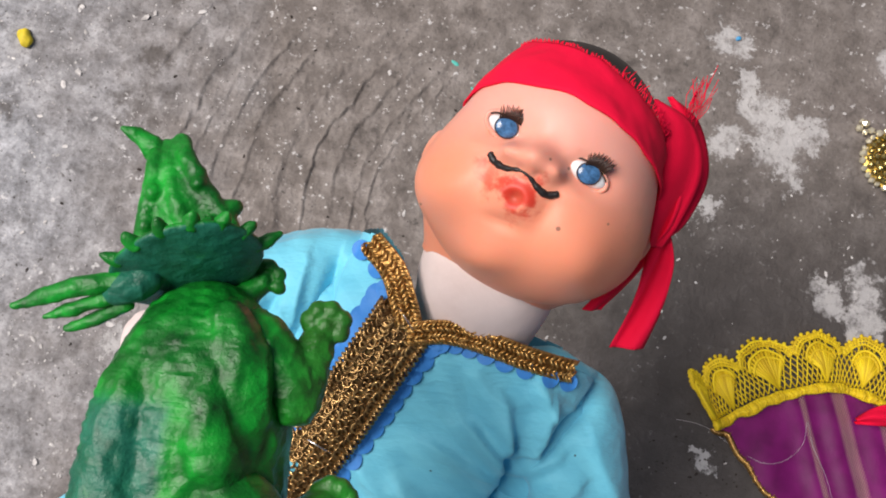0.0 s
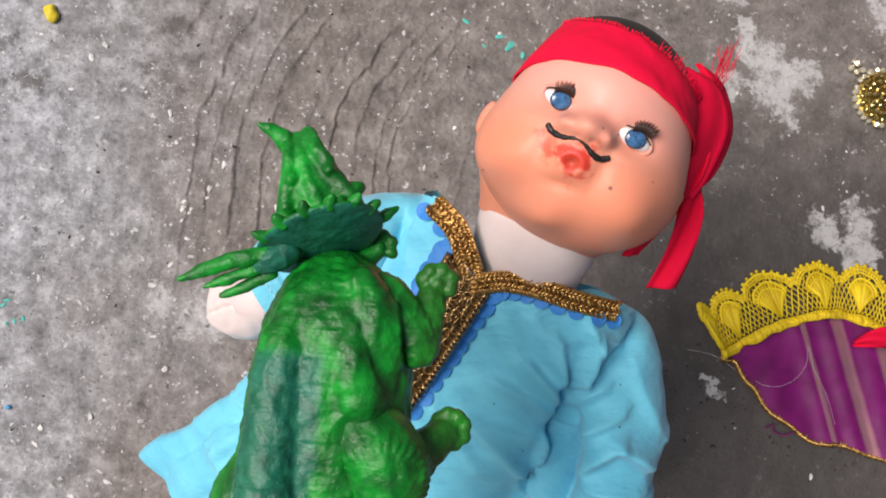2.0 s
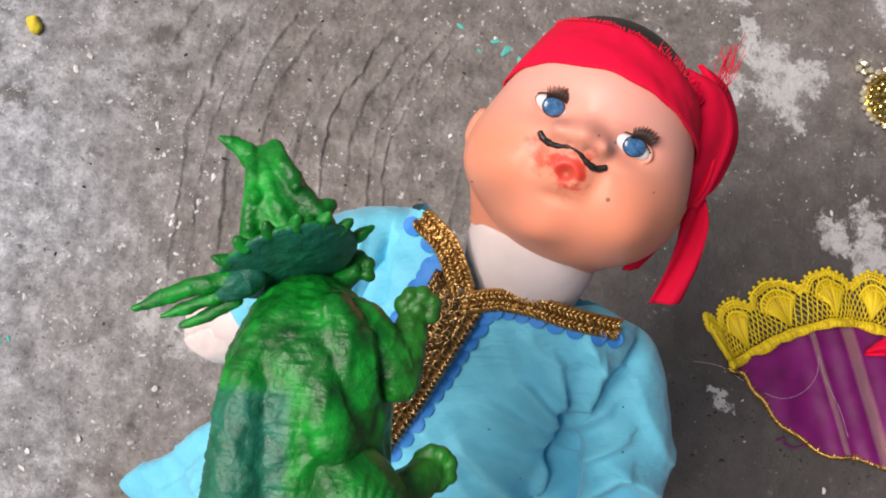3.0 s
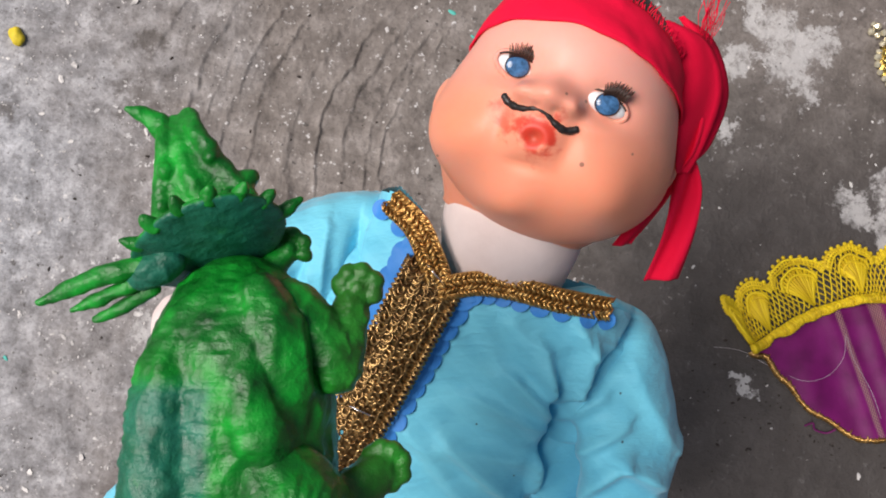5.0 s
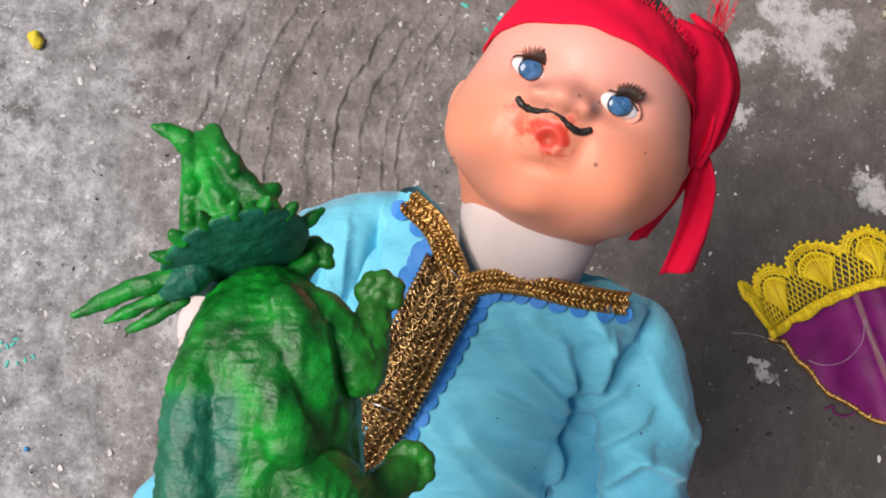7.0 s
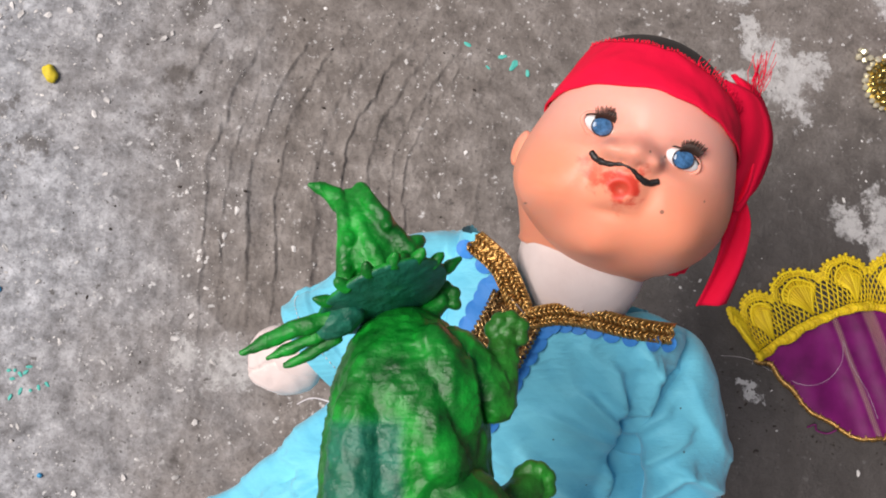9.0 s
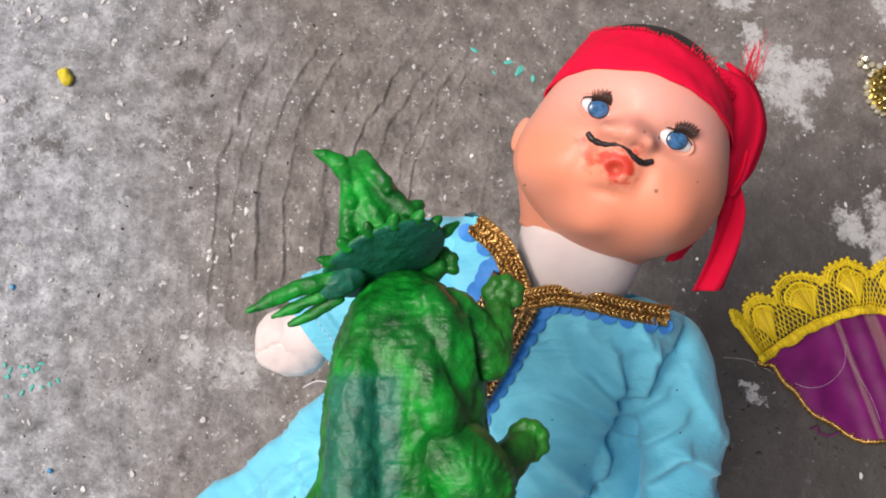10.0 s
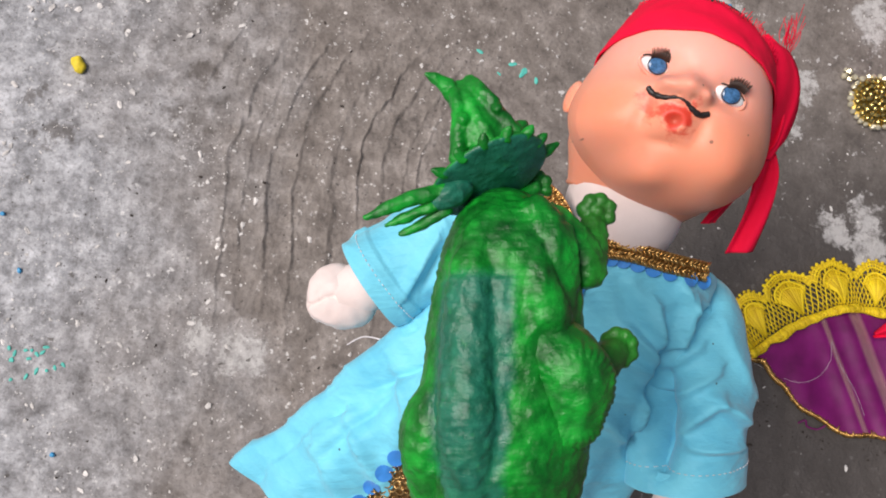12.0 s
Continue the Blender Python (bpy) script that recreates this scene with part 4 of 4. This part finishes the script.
def build_dinosaur():
    toy = thing("toy_dinosaur", TOY, "glossy green plastic horned dinosaur toy with spiked neck frill", "toy dinosaur")
    # trunk with the spine ridge and the bulges of the flank, and the tail that props it on the robe
    bm = bmesh.new()
    limb(bm, ((1.5, -1, -9), (2.5, -7, -5), (3.5, -15, -3), (3.0, -28, -4), (2.5, -46, -6), (3.0, -66, -9), (4.0, -86, -16)), (11.5, 16.5, 21.0, 23.0, 24.5, 26.0, 21.5), 26, 3)
    limb(bm, ((4, -88, -18), (5, -106, -38), (9, -120, -72), (13, -126, -112), (15, -128, -150)), (19, 13, 10, 8, 6), 26)
    limb(bm, ((-6, -6, 8), (-9, -20, 12), (-10, -40, 13), (-10, -60, 13), (-8, -80, 4)), (5.5, 7.5, 8.5, 9, 8), 30)
    limb(bm, ((10, 0, 8), (14, -9, 9), (16, -19, 8)), (6, 8, 7), 8)
    limb(bm, ((8, -16, 14), (11, -27, 14), (15, -34, 10)), (5, 7.5, 6), 8)
    moulded("body", bm, toy, hide, "green trunk with dark teal sprayed back", 0.0008)
    # hind legs with toes
    bm = bmesh.new()
    limb(bm, ((13, -38, 9), (20, -46, 10), (20, -58, 6)), (10, 12, 10), 10)
    limb(bm, ((22, -50, 4), (29, -45, 0), (35, -40, -4)), (8.5, 6.4, 5.0), 10)
    knobs(bm, (37, -38.5, -5), ((-3, 3, 0), (-0.5, 4.6, 0.5), (2.2, 4.0, 0.5), (4.2, 1.6, 0), (4.2, -1.6, 0), (2, -3.6, 0), (0.4, 0.4, 1.0)), 2.5)
    moulded("leg", bm, toy, ridged_hide)
    bm = bmesh.new()
    limb(bm, ((-14, -52, -2), (-18, -64, -4), (-17, -78, -10), (-15, -90, -18)), (9, 11, 9, 6), 12)
    knobs(bm, (-15, -93, -20), FINGERS, 3.0)
    moulded("leg", bm, toy, smooth_hide)
    # arms and paws
    bm = bmesh.new()
    limb(bm, ((15, -3, 1), (22, -9, 2), (26, -15, 2)), (8, 7.5, 6.5), 9)
    limb(bm, ((26, -15, 2), (28, -7, -1), (29.5, 0, -3)), (6.4, 5.4, 3.8), 9)
    knobs(bm, (30, 2, -3), FINGERS, 2.6)
    moulded("arm", bm, toy, smooth_hide, voxel=0.0005)
    bm = bmesh.new()
    limb(bm, ((4, 2, -9), (9, 7, -11), (11.5, 10, -12)), (5, 3.6, 3.0), 8)
    knobs(bm, (12.5, 11, -12), FINGERS, 1.9)
    moulded("arm", bm, toy, smooth_hide, voxel=0.0005)
    # skull: broad at the frill, with two keels running to the snout
    bm = bmesh.new()
    limb(bm, ((-2.6, 20.0, -1.0), (-6.0, 25.5, 0.5), (-8.8, 32.0, 0), (-11.6, 38.0, -2)), (9.0, 8.0, 6.0, 4.0), 16, 3)
    limb(bm, ((-13.0, 17.0, 4.5), (-12.6, 24, 5), (-13.0, 33, 4), (-14.6, 38.5, 0)), (2.6, 2.6, 2.2, 2.0), 16)
    limb(bm, ((6.0, 22.5, 4.5), (0.6, 28.5, 5.5), (-4.4, 35.5, 5), (-8.8, 40.8, 0)), (2.8, 2.6, 2.4, 2.4), 18)
    limb(bm, ((-3.4, 21.5, 7.5), (-6.4, 27, 7.5), (-9.6, 34, 4.5)), (2.0, 1.8, 1.6), 12)
    limb(bm, ((0.5, 25.0, 3), (5.4, 26.6, 3.5), (7.0, 27.2, 3.5)), (3.0, 2.4, 1.6), 8)
    for p, r in (((-11.4, 28.0, 7.0), 2.0), ((-1.6, 31.2, 7.6), 1.9), ((2.6, 22.0, 8.4), 1.9), ((-12.4, 20.0, 6.4), 1.9), ((-9.0, 41.4, -1), 2.5)):
        knobs(bm, p, ((0, 0, 0),), r)
    head = moulded("head", bm, toy, smooth_hide, voxel=0.0006)
    bm = bmesh.new()
    limb(bm, ((-13.4, 37.6, -1), (-17.4, 40.4, 0), (-20.0, 41.6, 1), (-22.4, 42.4, 2.2)), (3.3, 2.4, 1.7, 0.8), 18)
    moulded("nose_horn", bm, head, smooth_hide, voxel=0.0005)
    for p in ((-12.4, 29.4, 5.4), (-2.4, 33.6, 5.6)):
        bm = bmesh.new()
        ellipsoid(bm, tuple(c / 1000 for c in p), (0.0013, 0.0016, 0.0013), sub=3)
        part("eye", bm, BLACK, head, "small black painted eye")
    # neck frill: a cupped plate that stands out behind the skull, with short horns on its rim
    c, u, v = Vector((-2.8, 11.0, 1.0)), Vector((16.4, 5.8, 0.0)), Vector((0.6, 7.6, 15.5))
    w = v.cross(u).normalized()
    bm = bmesh.new()
    for k in range(1, 15):
        for i in range(7 * k):
            a = 2 * math.pi * i / (7 * k)
            q = c + (u * math.cos(a) + v * math.sin(a)) * k / 14 + w * 1.6 * (k / 14) ** 2
            ellipsoid(bm, q / 1000, 0.0012, sub=1)
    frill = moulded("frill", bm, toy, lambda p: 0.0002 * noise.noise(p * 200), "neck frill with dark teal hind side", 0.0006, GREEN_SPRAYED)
    for a, long in ((0.08, 5.6), (0.55, 2.6), (0.98, 3.0), (1.38, 2.6), (1.78, 3.0), (2.20, 2.6), (2.64, 3.4)):
        d = u * math.cos(a) + v * math.sin(a)
        out = (d.normalized() + Vector((0, 0.35, -0.15))).normalized()
        bm = bmesh.new()
        limb(bm, (c + d * 0.96 + w * 2.0, c + d + out * long * 0.4 + w * 2.2, c + d + out * long + w * 2.0), (1.9, 1.6, 0.8), 10)
        moulded("frill_horn", bm, frill, smooth_hide, voxel=0.0005)
    # the long horns at its side
    bm = bmesh.new()
    limb(bm, ((-12.5, 8.0, 2), (-15.5, 5.8, 3), (-18.0, 4.2, 3)), (4.6, 4.4, 3.2), 8)
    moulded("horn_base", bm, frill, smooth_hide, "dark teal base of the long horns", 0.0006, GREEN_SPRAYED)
    for path, radii in ((((-17, 7.0, 4), (-25, 4.6, 5), (-32, 1.8, 5.5), (-39.5, -1.6, 5.5)), (2.7, 2.5, 2.1, 0.8)), (((-17, 4.0, 3), (-23, 1.2, 2.5), (-28, -1.0, 2.0), (-33.5, -3.4, 2.0)), (2.3, 2.0, 1.6, 0.8)), (((-16, 1.8, 1), (-21, -1.4, 0), (-25, -3.6, -0.5), (-29, -5.6, -0.5)), (2.2, 1.8, 1.4, 0.8))):
        bm = bmesh.new()
        limb(bm, path, radii, 24)
        moulded("long_horn", bm, frill, smooth_hide, voxel=0.0005)


build_dinosaur()


# ---- purple garment with yellow lace, lying on the ground ----
LACE_IN = [(0.455, 0.009), (0.462, 0.013), (0.487, 0.033), (0.528, 0.054), (0.556, 0.060), (0.586, 0.055), (0.625, 0.040)]
LACE_OUT = [(0.425, 0.048), (0.435, 0.053), (0.456, 0.074), (0.500, 0.096), (0.548, 0.106), (0.592, 0.104), (0.640, 0.088)]
HEM = [(0.455, 0.009), (0.468, 0.004), (0.484, -0.012), (0.506, -0.032), (0.540, -0.049), (0.580, -0.053), (0.640, -0.058)]
FOLDS = [((0.515, 0.052), (0.560, -0.050), 0.0045, 0.009), ((0.541, 0.058), (0.585, -0.050), 0.0055, 0.010), ((0.580, 0.055), (0.615, -0.055), 0.0055, 0.012), ((0.487, 0.033), (0.515, -0.030), 0.002, 0.012)]


def garment_height(x, y):
    z = 0.004 + 0.0012 * noise.noise((x * 40, y * 40, 2))
    for (x1, y1), (x2, y2), amp, w in FOLDS:
        dx, dy = x2 - x1, y2 - y1
        t = max(0.0, min(1.0, ((x - x1) * dx + (y - y1) * dy) / (dx * dx + dy * dy)))
        d = math.hypot(x - x1 - t * dx, y - y1 - t * dy)
        z += amp * math.exp(-((d / w) ** 2)) * (0.5 + 0.5 * t)
    return z


def mat_purple():
    k = Mat("purple_lame", 0.5, spec=0.3)
    x, y = k.axis(0), k.axis(1)
    weave = k.n("ShaderNodeTexVoronoi", Vector=k.co, Scale=900.0).outputs["Distance"]
    n = k.noise(60, 4)
    col = k.ramp(n, (0.3, (0.120, 0.003, 0.080)), (0.7, (0.195, 0.007, 0.135)))
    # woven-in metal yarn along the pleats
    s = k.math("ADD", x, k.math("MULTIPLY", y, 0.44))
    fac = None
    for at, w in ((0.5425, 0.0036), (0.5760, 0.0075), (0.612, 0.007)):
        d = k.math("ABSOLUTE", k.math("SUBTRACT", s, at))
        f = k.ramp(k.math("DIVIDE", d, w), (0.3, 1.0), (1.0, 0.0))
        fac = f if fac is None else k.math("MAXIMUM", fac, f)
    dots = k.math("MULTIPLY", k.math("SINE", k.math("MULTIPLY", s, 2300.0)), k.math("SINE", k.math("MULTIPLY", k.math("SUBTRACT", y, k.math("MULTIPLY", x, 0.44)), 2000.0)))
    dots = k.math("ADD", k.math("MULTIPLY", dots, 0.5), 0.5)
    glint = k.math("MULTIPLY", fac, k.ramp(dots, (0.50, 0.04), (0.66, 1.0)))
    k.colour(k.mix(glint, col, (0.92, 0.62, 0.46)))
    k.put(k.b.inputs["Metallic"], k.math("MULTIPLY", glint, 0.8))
    k.b.inputs["Sheen Weight"].default_value = 0.08
    k.bump(weave, 0.25, 0.0003).bump(k.noise(120, 4), 0.15, 0.001)
    return k.m


PURPLE = mat_purple()
garment = thing("garment", Matrix(), "purple metallic doll garment edged with yellow lace, spread on concrete", "garment")


def build_garment():
    n, m = 90, 60
    bm = bmesh.new()
    grid = []
    for j in range(m):
        t = j / (m - 1)
        row = []
        for i in range(n):
            a, b = lerp_rows(LACE_IN, i / (n - 1)), lerp_rows(HEM, i / (n - 1))
            x, y = a * (1 - t) + b * t
            y -= 0.004 * t * math.sin(i * 0.33) * 0.4
            row.append(bm.verts.new((x, y, garment_height(x, y))))
        grid.append(row)
    for p, q in zip(grid, grid[1:]):
        for i in range(n - 1):
            bm.faces.new((p[i], q[i], q[i + 1], p[i + 1]))
    edge = [v.co.copy() for v in grid[-1]]
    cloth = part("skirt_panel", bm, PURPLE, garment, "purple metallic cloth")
    sol = cloth.modifiers.new("thickness", "SOLIDIFY")
    sol.thickness, sol.offset = 0.001, 0
    # gold overlock stitches on the raw edge
    rng = random.Random(8)
    bm = bmesh.new()
    for p, q in zip(edge, edge[1:]):
        d = (q - p).normalized()
        side = Vector((-d.y, d.x, 0))
        for k in range(4):
            c = p + (q - p) * (k + rng.random()) / 4
            tube(bm, (c - side * rng.uniform(0.0010, 0.0026) - Vector((0, 0, 0.001)), c + Vector((0, 0, 0.0012)), c + side * rng.uniform(0.0008, 0.0022) * (2.2 if rng.random() < 0.12 else 1)), rng.uniform(0.0005, 0.0011), 4)
        tube(bm, (p, (p + q) / 2 + Vector((rng.uniform(-1, 1), rng.uniform(-1, 1), 0.6)) * 0.0008, q), 0.0005, 5)
    part("overlock_edge", bm, GOLD, garment, "gold overlocked edge")


build_garment()


def build_lace():
    """Fans of yarn between a woven foot and a scalloped, picot-edged rim."""
    def at(s, t, lift=0.0):
        a, b = lerp_rows(LACE_IN, min(1, max(0, s))), lerp_rows(LACE_OUT, min(1, max(0, s)))
        x, y = a * (1 - t) + b * t
        x, y = x + 0.0022 * noise.noise((x * 90, y * 90, 3)), y + 0.0022 * noise.noise((x * 90, y * 90, 8))
        return Vector((x, y, 0.005 + 0.0025 * math.sin(s * 25) + 0.003 * (1 - t) + lift + (garment_height(x, y) - 0.004 if t < 0.1 else 0)))

    bm = bmesh.new()
    count = 6
    w = 1.0 / count

    def rim(s):
        ph = (s / w) % 1.0
        return 0.70 + 0.30 * math.sin(math.pi * ph) ** 0.7

    for t in (-0.01, 0.05, 0.11):
        tube(bm, [at(i / 300, t, 0.0012 + 0.0006 * math.sin(i * 2.4 + t * 30)) for i in range(301)], [0.0006 + 0.0008 * abs(math.sin(i * 0.8 + t * 20)) for i in range(301)], 6)
    for i in range(150):
        tube(bm, (at(i / 150, -0.03, 0.0006), at((i + 0.9) / 150, 0.04, 0.0020 + 0.0006 * (i % 2)), at((i + 0.1) / 150, 0.12, 0.0008)), 0.0009 + 0.0003 * (i % 3), 4)
    # net behind the fans
    for i in range(-8, 66):
        for lean in (1, -1):
            pts = []
            for k in range(9):
                t = 0.14 + 0.86 * k / 8
                s = i / 60 + lean * (t - 0.14) * 0.085
                if 0 <= s <= 1 and t < rim(s) - 0.06:
                    pts.append(at(s, t, 0.0002 * lean))
            if len(pts) > 1:
                tube(bm, pts, 0.0006, 4)
    for c in range(count):
        mid = (c + 0.5) * w
        arch = [(mid - math.cos(a) * w * 0.5, rim(mid - math.cos(a) * w * 0.4999)) for a in (math.pi * k / 26 for k in range(27))]
        for scale, r in ((1.0, 0.0012), (0.86, 0.0009), (0.93, 0.0010)):
            tube(bm, [at(mid + (s - mid) * scale, 0.3 + (t - 0.3) * scale, 0.0006) for s, t in arch], r, 5)
        for k, (s, t) in enumerate(arch[1:-1:2]):
            p = at(mid + (s - mid) * 1.03, 0.3 + (t - 0.3) * 1.06, 0.0006)
            ellipsoid(bm, p, (0.0019, 0.0019, 0.0013), sub=1)
        # spokes across the rim
        for k in range(0, 27):
            s, t = arch[k]
            tube(bm, (at(mid + (s - mid) * 0.84, 0.3 + (t - 0.3) * 0.84, 0.0006), at(mid + (s - mid) * 1.0, 0.3 + (t - 0.3) * 1.0, 0.0012)), 0.0008, 4)
        # the solid fan
        for k in range(13):
            a = math.pi * (0.08 + 0.84 * k / 12)
            tip = (mid - math.cos(a) * w * 0.30, 0.52 + 0.28 * math.sin(a))
            tube(bm, (at(mid, 0.17, 0.0014), at((mid * 1.2 + tip[0]) / 2.2, (0.17 + tip[1] * 1.1) / 2.1, 0.0022), at(*tip, 0.0012)), 0.0011 + 0.0003 * (k % 2), 5)
        for scale in (1.0, 0.84):
            tube(bm, [at(mid - math.cos(a) * w * 0.31 * scale, 0.20 + (0.33 + 0.29 * math.sin(a)) * scale, 0.0018) for a in (math.pi * (0.02 + 0.96 * k / 16) for k in range(17))], 0.0012, 5)
    part("lace_trim", bm, LACE, garment, "bright yellow scalloped lace")


build_lace()


def yarn(name, pts, r, mat, label, n=40):
    bm = bmesh.new()
    tube(bm, spline(pts, n), r, 5)
    ob = new(name, mesh_of(bm, name, mat))
    tagged(ob, label, "thread")


def over_garment(x, y):
    return (x, y, max(garment_height(x, y) + 0.0020 if inside(Vector((x, y)), tuple(LACE_IN) + tuple(HEM[::-1])) else 0.0, ground_height(x, y) + 0.0006))


yarn("loose_thread", [over_garment(*p) for p in ((0.425, 0.010), (0.448, 0.009), (0.472, -0.001), (0.497, -0.010), (0.517, -0.004), (0.528, 0.012), (0.529, 0.030), (0.536, 0.012), (0.552, -0.012), (0.562, -0.034))], 0.00011, WHITE_YARN, "fine white thread lying across purple cloth", 90)
yarn("purple_lint", [(0.503, -0.046, 0.002), (0.508, -0.043, 0.006), (0.511, -0.048, 0.003), (0.520, -0.050, 0.004), (0.526, -0.046, 0.008)], 0.0009, PURPLE, "torn purple fibre beside a garment")
yarn("white_thread", [tuple(PROP @ Vector(p)) for p in ((-0.102, -0.058, -0.045), (-0.092, -0.053, -0.034), (-0.078, -0.057, -0.026), (-0.070, -0.060, -0.014), (-0.060, -0.052, -0.016))], 0.0004, WHITE_YARN, "loose white thread hanging from a robe")


def build_red_ribbon():
    bm = bmesh.new()
    ribbon(bm, ((0.562, 0.038, 0.021), (0.580, 0.046, 0.024), (0.605, 0.052, 0.020), (0.640, 0.060, 0.012)), (0.004, 0.016, 0.020, 0.018), (-0.25, 0.95, 0.1), 0.003)
    ob = new("red_ribbon", mesh_of(bm, "red_ribbon", RED))
    sol = ob.modifiers.new("thickness", "SOLIDIFY")
    sol.thickness, sol.offset = 0.0008, 0
    tagged(ob, "pointed end of red ribbon lying on purple cloth", "ribbon")


build_red_ribbon()


# ---- small things on the concrete ----
def build_brooch():
    root = thing("brooch", pose(0.567, 0.262, 0.0), "round brass brooch set with gold beads and clear stones on concrete", "brooch")
    rng = random.Random(5)
    bm = bmesh.new()
    rings = []
    for r, z in ((0.0, 0.0010), (0.021, 0.0010), (0.0240, 0.0012), (0.0250, 0.0020), (0.0235, 0.0030), (0.016, 0.0048), (0.0, 0.0062)):
        rings.append([bm.verts.new((r * math.cos(a), r * math.sin(a), z)) for a in (2 * math.pi * k / 40 for k in range(40))] if r else bm.verts.new((0, 0, z)))
    for a, b in zip(rings[1:-1], rings[2:-1]):
        for k in range(40):
            bm.faces.new((a[k], a[(k + 1) % 40], b[(k + 1) % 40], b[k]))
    for k in range(40):
        bm.faces.new((rings[0], rings[1][(k + 1) % 40], rings[1][k]))
        bm.faces.new((rings[-1], rings[-2][k], rings[-2][(k + 1) % 40]))
    part("backing", bm, BRASS, root, "tarnished brass backing")
    bm = bmesh.new()
    ellipsoid(bm, (0, 0, 0), 1.0, sub=2)
    bead = mesh_of(bm, "bead", GOLD_GLASS, False)
    bm = bmesh.new()
    ellipsoid(bm, (0, 0, 0), 1.0, sub=1)
    stone = mesh_of(bm, "stone", GEM, False)

    def put(name, me, p, r):
        ob = new(name, me)
        ob.parent = root
        ob.location, ob.scale = p, (r, r, r * 0.85)
        ob.rotation_euler = (rng.uniform(0, 3), rng.uniform(0, 3), rng.uniform(0, 3))

    for name, me, rad, n, z, r in (("stone", stone, 0.0252, 26, 0.0036, 0.0034), ("bead", bead, 0.0200, 21, 0.0056, 0.0031), ("bead", bead, 0.0146, 16, 0.0070, 0.0031), ("bead", bead, 0.0092, 10, 0.0082, 0.0031), ("bead", bead, 0.0038, 5, 0.0090, 0.0030)):
        for k in range(n):
            a = 2 * math.pi * (k + rng.uniform(-0.15, 0.15)) / n
            put(name, me, (rad * math.cos(a), rad * math.sin(a), z + 0.001 * rng.random()), r * rng.uniform(0.85, 1.15))
    # the hook of clear stones at its edge
    for dx, dy, r in ((-0.027, 0.027, 0.0042), (-0.032, 0.022, 0.0036), (-0.021, 0.022, 0.0038), (-0.0265, 0.0195, 0.0034), (-0.0305, 0.0285, 0.0026)):
        put("stone", stone, (dx, dy, 0.0036), r)


build_brooch()


def lump(name, at, size, mat, label, category, seed, turn=0.0, group=""):
    rng = random.Random(seed)
    bm = bmesh.new()
    for v in ellipsoid(bm, (0, 0, 0), size, sub=3):
        v.co *= 1 + 0.30 * noise.noise(v.co / max(size) * 1.7 + Vector((seed, 0, 0)))
    ob = new(name, mesh_of(bm, name, mat))
    ob.matrix_world = pose(at[0], at[1], ground_height(*at) + size[2] * 0.7, rng.uniform(-10, 10), rng.uniform(-10, 10), turn)
    tagged(ob, label, category, group)


lump("chalk_crumb", (-0.167, 0.2055), (0.0054, 0.0088, 0.0045), YELLOW, "broken crumb of yellow chalk on grey concrete", "chalk", 3, 25)
TEAL_AT = [(0.186, 0.264, 0.0030), (0.217, 0.256, 0.0036), (0.228, 0.250, 0.0050), (0.240, 0.243, 0.0030), (0.205, 0.245, 0.0018)]
for i, (x, y, r) in enumerate(TEAL_AT):
    lump("paint_flake", (x, y), (r * 1.3, r * 0.55, 0.0006), TEAL, "thin flake of turquoise paint stuck to concrete", "paint flake", i, i * 40 - 20, "turquoise flakes")
rng = random.Random(11)
for i in range(16):
    x, y = -0.172 + rng.gauss(0, 0.009), -0.055 + rng.gauss(0, 0.013)
    lump("paint_flake", (x, y), (0.0015 + 0.0016 * rng.random(), 0.0014, 0.0006), TEAL, "thin flake of turquoise paint stuck to concrete", "paint flake", 20 + i, rng.uniform(0, 180), "turquoise flakes")
SKY_BLUE = mat_plain("blue_plastic", (0.06, 0.33, 0.62), 0.4)
for i, (x, y) in enumerate(((-0.211, 0.067), (0.420, 0.340), (-0.19, 0.02), (-0.14, -0.13))):
    lump("blue_crumb", (x, y), (0.0024, 0.0019, 0.0016), SKY_BLUE, "tiny crumb of blue plastic on concrete", "crumb", 50 + i, i * 50, "blue crumbs")
PINK = mat_cloth("pink_cotton", (0.78, 0.25, 0.45), (0.66, 0.18, 0.36))
lump("pink_bundle", (0.612, 0.325), (0.022, 0.026, 0.017), PINK, "soft pink cloth bundle lying on concrete", "cloth bundle", 9, 20)
